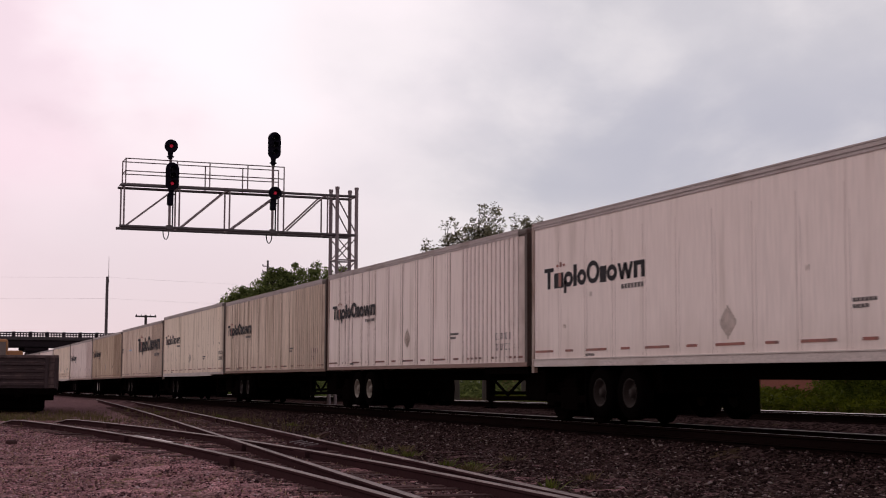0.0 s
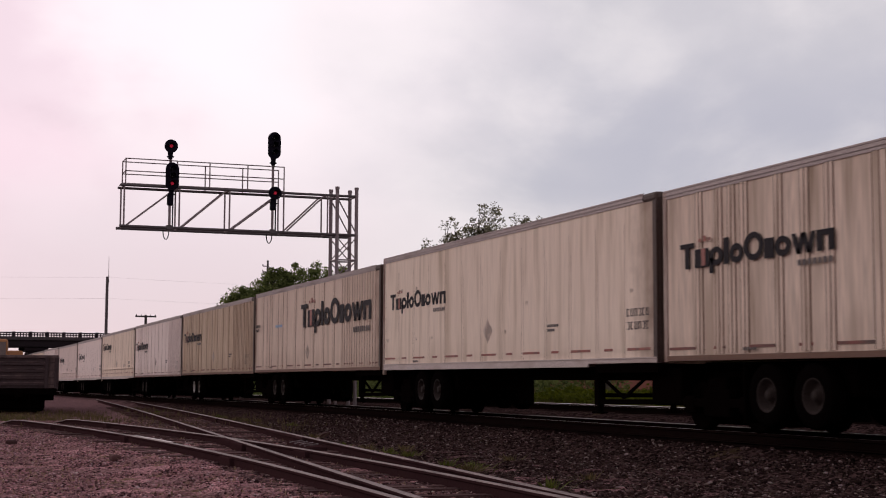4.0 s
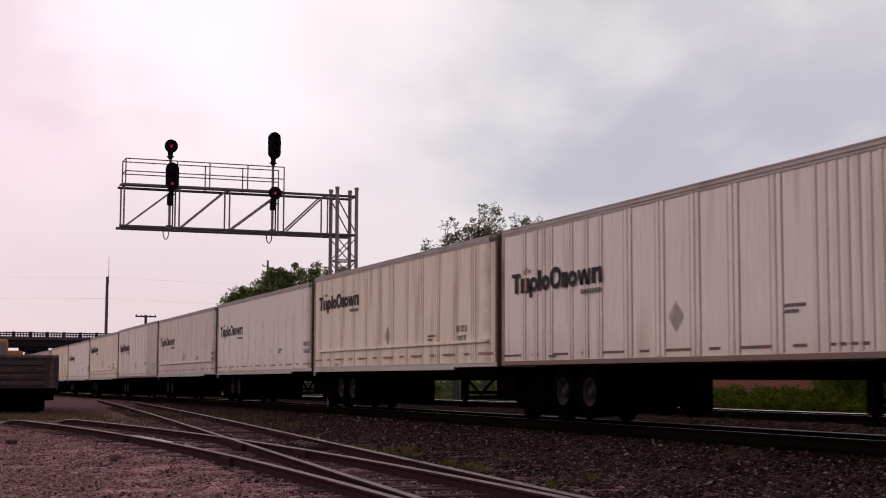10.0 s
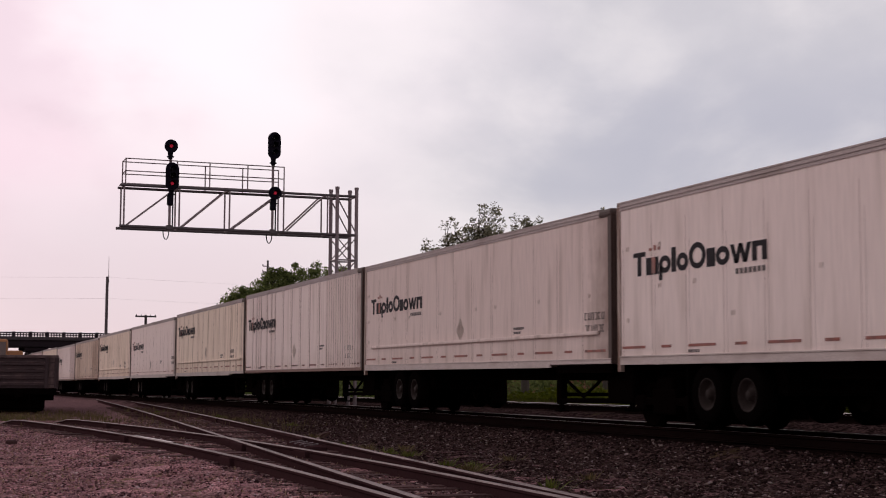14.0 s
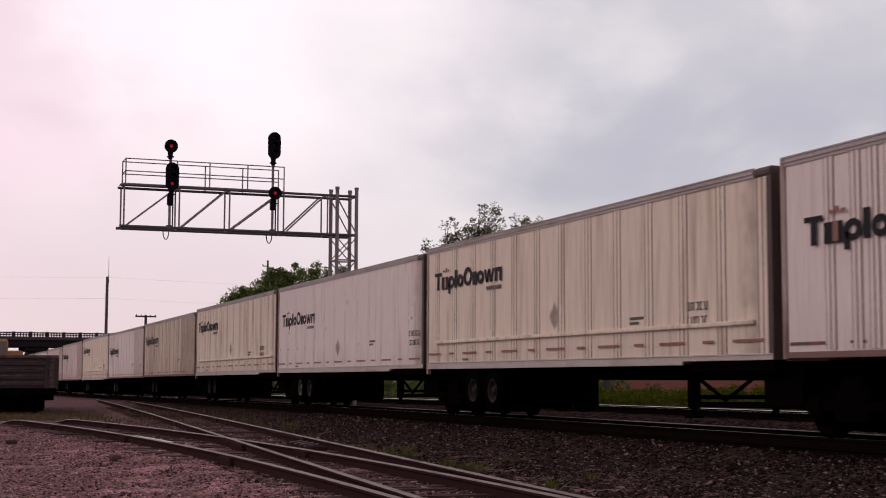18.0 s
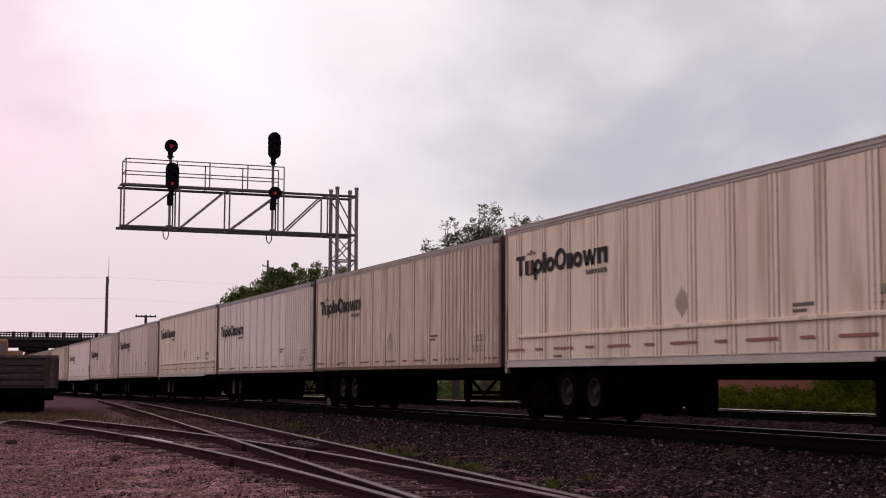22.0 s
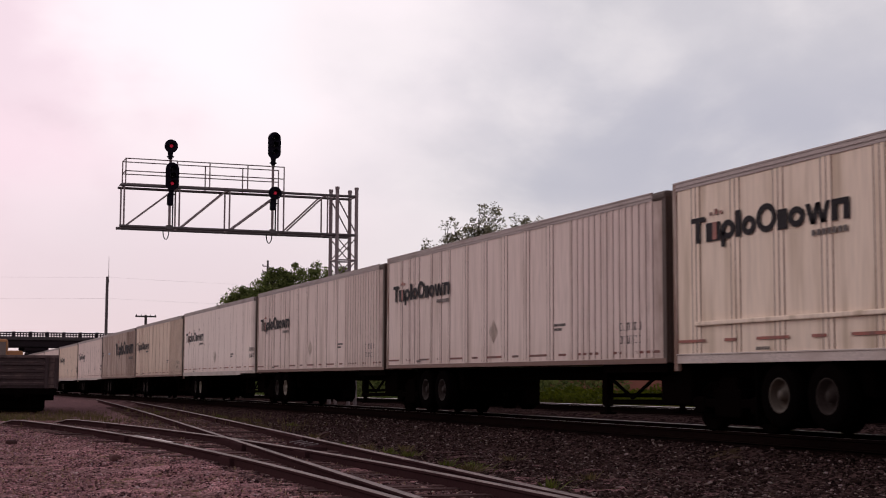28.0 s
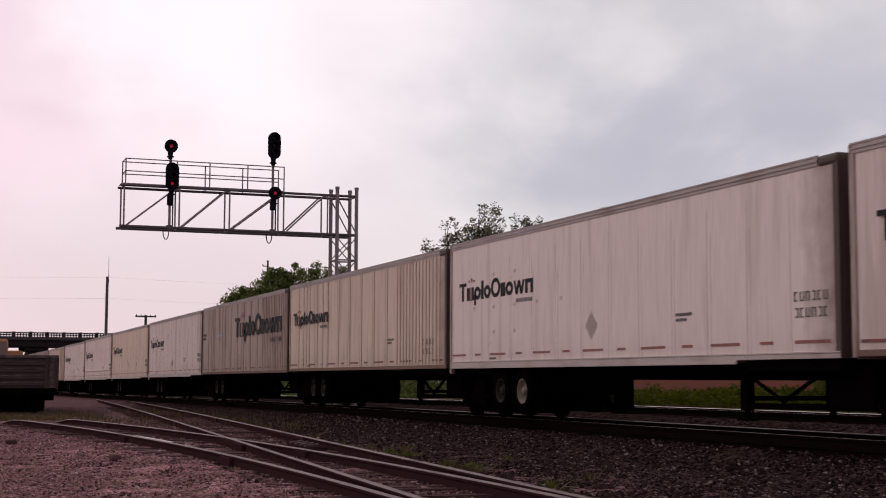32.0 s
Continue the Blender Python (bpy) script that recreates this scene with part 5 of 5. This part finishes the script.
for x, y, top, radius, depth, seed in ((20.0, 91.0, 7.5, 1.5, 2.6, 15), (22.2, 92.0, 8.65, 1.9, 3.2, 16), (24.6, 91.5, 9.1, 2.1, 3.2, 17), (26.6, 92.5, 9.0, 1.8, 3.0, 21), (29.2, 94.0, 7.9, 2.2, 3.2, 18)):
    dome_tree(x, y, top, radius, depth, M_LEAF, seed, 150, 20000, 0.42, FULL, 0.10, 0.3)
dome_tree(21.5, 150.0, 5.2, 1.8, 2.6, M_LEAF, 19, 60, 4000, 0.6, "small dark-green tree beside the line", 0.15, 0.3)
dome_tree(16.2, 172.0, 4.55, 1.7, 2.2, M_LEAF, 20, 60, 4000, 0.6, "low dark-green tree near the overpass", 0.16, 0.3)
dome_tree(20.5, 210.0, 5.0, 2.2, 2.6, M_LEAF, 22, 60, 4000, 0.7, "low dark-green tree beyond the overpass", 0.2, 0.3)


def weeds():
    rng = random.Random(5)
    centres = []
    for _ in range(520):
        x, y = rng.uniform(23.6, 30.0), rng.uniform(22, 60)
        h = 0.12 + 0.36 * smooth((x - 23.6) / 3.0) * (0.5 + 0.6 * noise.noise((x * 0.5, y * 0.25, 1)) + 0.4 * rng.random())
        for k in range(3):
            centres.append((Vector((x, y, bed(x, y) + h * (0.25 + 0.38 * k))), 0.16 + 0.20 * rng.random()))
    v, f = leaf_quads(rng, centres, 60000, 0.085, 1.0)
    me = bpy.data.meshes.new("weeds")
    me.from_pydata([tuple(p) for p in v], [], f)
    me.materials.append(M_WEED)
    tagged(new("weeds", me), "bright green waist-high weeds along the far verge", "weeds", kind="stuff")
    centres = []
    for _ in range(130):
        x = rng.uniform(26.4, 31.0)
        y = x * rng.uniform(1.14, 1.40)
        top = rng.uniform(1.5, 3.2)
        for k in range(4):
            centres.append((Vector((x + rng.gauss(0, 0.2), y + rng.gauss(0, 0.2), bed(x, y) + top * (0.2 + 0.25 * k))), 0.35 + 0.25 * rng.random()))
    v, f = leaf_quads(rng, centres, 34000, 0.08, 1.0)
    me = bpy.data.meshes.new("bushes")
    me.from_pydata([tuple(p) for p in v], [], f)
    me.materials.append(M_BUSH)
    tagged(new("bushes", me), "head-high leafy green bushes on the far verge", "bushes", kind="stuff")
    centres = []
    for _ in range(420):
        y = rng.uniform(62, 150)
        x = min(rng.uniform(27.0, 34.0), y * 0.555) + max(0.0, (y - 62)) * 0.01
        for k in range(3):
            centres.append((Vector((x, y, bed(x, y) + 0.4 + 0.75 * k + rng.uniform(-0.2, 0.4))), 0.5 + 0.45 * rng.random()))
    v, f = leaf_quads(rng, centres, 30000, 0.16, 1.0)
    me = bpy.data.meshes.new("shrubs")
    me.from_pydata([tuple(p) for p in v], [], f)
    me.materials.append(M_LEAF)
    tagged(new("shrubs", me), "dark green shrubs in a long thicket beyond the tracks", "shrubs", kind="stuff")
    v, f = [], []
    for _ in range(16000):
        if rng.random() < 0.40:
            x, y = rng.uniform(1.2, 6.6), rng.gauss(53, 5.0)
            if rng.random() < 0.3:
                x, y = rng.uniform(5.5, 11.5), rng.uniform(36, 66)
            if noise.noise((x * 0.8, y * 0.4, 2)) < -0.1:
                continue
        else:
            x, y = rng.uniform(23, 26), rng.uniform(20, 70)
        z = bed(x, y)
        a = rng.uniform(0, 6.28)
        h, w = rng.uniform(0.06, 0.24), 0.012
        lean = Vector((rng.gauss(0, 0.3), rng.gauss(0, 0.3), 1)) * h
        k = len(v)
        v += [(x - w * math.cos(a), y - w * math.sin(a), z - 0.02), (x + w * math.cos(a), y + w * math.sin(a), z - 0.02), (x + lean.x, y + lean.y, z + lean.z)]
        f.append((k, k + 1, k + 2))
    me = bpy.data.meshes.new("grass")
    me.from_pydata(v, [], f)
    me.materials.append(M_DRYGRASS)
    tagged(new("grass", me), "thin straw-green grass in the yard and along the verge", "grass", kind="stuff")


weeds()


def yard_plants():
    """Small dry plants and straw, thinly strewn over the yard and between the siding's ties."""
    rng = random.Random(31)
    v, f = [], []
    for _ in range(2600):
        y = 9.5 + 40 * rng.random() ** 1.5
        x = rng.uniform(0.3, siding_x(y) + 0.9)
        if x / y < 0.03 or noise.noise((x * 0.9, y * 0.5, 5)) < -0.05:
            continue
        z = bed(x, y)
        for _ in range(rng.randint(3, 9)):
            a, h, w = rng.uniform(0, 6.28), rng.uniform(0.025, 0.085), rng.uniform(0.006, 0.012)
            o = Vector((x + rng.gauss(0, 0.05), y + rng.gauss(0, 0.05), z - 0.005))
            lean = Vector((rng.gauss(0, 0.9), rng.gauss(0, 0.9), 0.8)).normalized() * h
            q = Vector((w * math.cos(a), w * math.sin(a), 0))
            k = len(v)
            v += [o - q, o + q, o + lean * 0.6 + q * 0.8, o + lean]
            f.append((k, k + 1, k + 2, k + 3))
    me = bpy.data.meshes.new("yard_plants")
    me.from_pydata([tuple(p) for p in v], [], f)
    me.materials.append(M_STRAW)
    tagged(new("yard_plants", me), "small dry straw-coloured plants strewn over the yard", "weeds", kind="stuff")


yard_plants()


def tuft_mesh(seed, size):
    rng = random.Random(seed)
    v, f = [], []
    for _ in range(70):
        a, r = rng.uniform(0, 6.28), abs(rng.gauss(0, 0.10)) * size
        x, y = r * math.cos(a), r * math.sin(a)
        h = rng.uniform(0.06, 0.20) * size
        d = Vector((x * 1.2 + rng.gauss(0, 0.06), y * 1.2 + rng.gauss(0, 0.06), h))
        s = Vector((-math.sin(a), math.cos(a), 0)) * 0.011
        k = len(v)
        b = Vector((x, y, -0.03))
        v += [b - s, b + s, b + d * 0.6 + s * 0.8, b + d * 0.6 - s * 0.8, b + d + Vector((0, 0, -0.03))]
        f += [(k, k + 1, k + 2, k + 3), (k + 3, k + 2, k + 4)]
    me = bpy.data.meshes.new("weed_tuft")
    me.from_pydata([tuple(p) for p in v], [], f)
    me.materials.append(M_DRYGRASS if seed % 2 else M_TUFT)
    return me


def tufts():
    rng = random.Random(8)
    kinds = [tuft_mesh(k, 1.0) for k in range(4)]
    spots = [(7.86, 19.7), (7.92, 19.9), (7.80, 19.85), (8.2, 23.7), (8.26, 23.9), (7.44, 18.9), (7.6, 19.3), (7.35, 19.6), (7.68, 24.4), (7.5, 25.2), (8.3, 30.5), (8.6, 17.4), (9.4, 22.0), (7.8, 23.6), (8.9, 26.0), (6.9, 15.0)]
    spots += [(rng.uniform(2.0, 4.4), rng.uniform(48, 57)) for _ in range(16)] + [(rng.uniform(8, 11), rng.uniform(34, 60)) for _ in range(16)]
    for x, y in spots:
        ob = new("weed_tuft", kinds[0] if x in (7.86, 7.92, 7.80, 8.2) else rng.choice(kinds))
        ob.matrix_basis = pose(x, y, bed(x, y), 0, 0, rng.uniform(0, 360)) @ Matrix.Scale(1.05 if x in (7.86, 7.92, 7.80, 8.2) else 1.0, 4)
        tagged(ob, "small straw-green weed tuft growing in the ballast", "weed", group="weed tufts")


tufts()


# ---- brick building ----
def brick_building():
    b = thing("brick_building", "low red-brick industrial building behind the weeds", "building", (40.0, 40.0, 0.0))
    part("wall", Shape().box((0, 0, -0.3), (0.35, 55, 3.6)), M_BRICK, b)
    for y0, y1 in ((0, 0.35), (54.65, 55)):
        part("end_wall", Shape().box((0.35, y0, -0.3), (12, y1, 3.6)), M_BRICK, b)
    part("back_wall", Shape().box((12, 0, -0.3), (12.35, 55, 3.6)), M_BRICK, b)
    part("roof", Shape().box((-0.3, -0.3, 3.6), (12.65, 55.3, 3.85), 0.03), M_ROOF, b)
    for k in range(9):
        y = 3 + 6 * k
        w = part("window", Shape().box((-0.04, y, 1.2), (0.0, y + 1.6, 2.6), 0.01), M_STEEL_DARK, b)
        part("pane", Shape().box((-0.06, y + 0.08, 1.28), (-0.04, y + 0.77, 2.52)), M_GLASS, w)
        part("pane", Shape().box((-0.06, y + 0.83, 1.28), (-0.04, y + 1.52, 2.52)), M_GLASS, w)


brick_building()


# ---- loose stones and litter ----
def stone_template(seed):
    rng = random.Random(seed)
    bm = bmesh.new()
    bmesh.ops.create_icosphere(bm, subdivisions=1, radius=1)
    for v in bm.verts:
        v.co *= rng.uniform(0.7, 1.2)
        v.co.z *= 0.7
    vs = np.array([v.co[:] for v in bm.verts])
    bm.verts.index_update()
    fs = np.array([[v.index for v in q.verts] for q in bm.faces])
    bm.free()
    return vs, fs


def island_stone_material(name, c0, c1, c2, c3):
    m = bpy.data.materials.new(name)
    m.use_nodes = True
    n, l = m.node_tree.nodes, m.node_tree.links
    b = n["Principled BSDF"]
    b.inputs["Roughness"].default_value, b.inputs["Specular IOR Level"].default_value = 0.9, 0.0
    geo, ramp, co, tex, mix = n.new("ShaderNodeNewGeometry"), n.new("ShaderNodeValToRGB"), n.new("ShaderNodeTexCoord"), n.new("ShaderNodeTexNoise"), n.new("ShaderNodeMix")
    e = ramp.color_ramp.elements
    e[0].position, e[0].color = 0.0, (*c0, 1)
    e[1].position, e[1].color = 1.0, (*c3, 1)
    for pos, c in ((0.55, c1), (0.93, c2)):
        e.new(pos).color = (*c, 1)
    l.new(geo.outputs["Random Per Island"], ramp.inputs[0])
    tex.inputs["Scale"].default_value = 45
    l.new(co.outputs["Object"], tex.inputs["Vector"])
    mix.data_type, mix.blend_type = "RGBA", "MULTIPLY"
    mix.inputs[0].default_value = 0.6
    l.new(ramp.outputs[0], mix.inputs[6])
    l.new(tex.outputs["Color"], mix.inputs[7])
    l.new(mix.outputs[2], b.inputs["Base Color"])
    return m


def stones(name, label, want, sizes, mat, seed, where):
    rng = np.random.default_rng(seed)
    shapes = [stone_template(k) for k in range(8)]
    allv, allf, base, n = [], [], 0, 0
    while n < want:
        y = 9.3 + 36 * rng.random() ** 1.7
        x = rng.uniform(0.6, 12.75)
        if not where(x, y, rng) or not 0.05 < x / y < 0.82:
            continue
        z = bed(x, y)
        r = rng.uniform(*sizes) * (1.0 if rng.random() < 0.93 else 1.6)
        vs, fs = shapes[rng.integers(8)]
        a = rng.uniform(0, 6.28)
        c, s = math.cos(a), math.sin(a)
        w = vs * np.array([r * rng.uniform(0.8, 1.4), r, r])
        w = np.stack([w[:, 0] * c - w[:, 1] * s + x, w[:, 0] * s + w[:, 1] * c + y, w[:, 2] + z + r * 0.35], 1)
        allv.append(w)
        allf.append(fs + base)
        base += len(w)
        n += 1
    v, f = np.concatenate(allv), np.concatenate(allf)
    me = bpy.data.meshes.new(name)
    me.from_pydata(v.tolist(), [], f.tolist())
    me.materials.append(mat)
    tagged(new(name, me), label, "ballast", kind="stuff")


def in_yard(x, y):
    return x < siding_x(y) - 1.7 or (x < lead_x(y) - 1.2)


stones("siding_ballast", "loose pinkish-brown ballast stones round the siding", 34000, (0.010, 0.027),
       island_stone_material("siding_ballast_stone", (0.034, 0.0195, 0.0205), (0.20, 0.117, 0.121), (0.40, 0.225, 0.22), (0.70, 0.52, 0.50)), 4, lambda x, y, rng: not in_yard(x, y) and x < siding_x(y) + 1.3 + rng.normal(0, 0.35))
stones("main_ballast", "loose dark brown ballast stones along the main track", 60000, (0.012, 0.027),
       island_stone_material("main_ballast_stone", (0.0125, 0.0073, 0.0071), (0.060, 0.036, 0.035), (0.145, 0.093, 0.089), (0.42, 0.32, 0.31)), 5, lambda x, y, rng: siding_x(y) + 1.3 + rng.normal(0, 0.35) < x < 12.0 + rng.normal(0, 0.25))
stones("yard_gravel", "small pinkish-brown gravel over the cinder yard", 44000, (0.008, 0.021),
       island_stone_material("yard_gravel_stone", (0.032, 0.0165, 0.018), (0.38, 0.205, 0.218), (0.66, 0.36, 0.38), (0.85, 0.66, 0.66)), 6, lambda x, y, rng: in_yard(x, y))


def litter():
    ob = new("broken_tie_piece", Shape().beam((-0.2, -0.25, 0.05), (0.2, 0.3, 0.10), 0.10, 0.09).mesh("broken_tie_piece", M_TIE))
    ob.matrix_basis = pose(9.02, 32.2, bed(9.02, 32.2), 0, 0, 0)
    tagged(ob, "dark broken piece of wooden tie lying on ballast", "wood piece")
    for x, y in ((1.94, 30.9), (3.16, 23.9)):
        ob = new("scrap_lump", Shape().box((-0.12, -0.08, -0.02), (0.14, 0.09, 0.09), 0.04).mesh("scrap_lump", M_TIE))
        ob.matrix_basis = pose(x, y, bed(x, y), 0, 0, 30 * x)
        tagged(ob, "dark lump of scrap lying in the gravel", "scrap")


litter()


# ---- movement ----
def motions():
    times = [float(k) for k in range(33)]
    for k, (tr, bg) in enumerate(zip(TRAILERS, BOGIES)):
        rear = REAR_START + PITCH_LENGTH * k
        rows, bogie_rows = [], []
        for t in times:
            y = rear - run(t)
            tilt = math.degrees(math.atan2(grade(y) - grade(y - LENGTH), LENGTH))
            rows.append((t, pose(MAIN_X, y, grade(y), tilt + 0.13)))
            bogie_rows.append((t, pose(MAIN_X, y - 1.3, grade(y - 1.3), tilt)))
        walk(tr, rows)
        walk(bg, bogie_rows)
    # All wheelsets roll alike: two rolls are keyed, one for each axle, and shared by the other bogies.
    rolls = {}
    for bg in BOGIES:
        for ax in [c for c in bg.children if c.name.startswith("wheelset")]:
            y = round(ax.matrix_basis.translation.y, 3)
            if y not in rolls:
                walk(ax, [(j / 15, pose(0, y, 0.419, math.degrees(run(j / 15) / 0.419))) for j in range(481)])
                rolls[y] = (ax.animation_data.action, ax.animation_data.action_slot)
            else:
                ax.rotation_mode = "QUATERNION"
                data = ax.animation_data_create()
                data.action, data.action_slot = rolls[y]


motions()
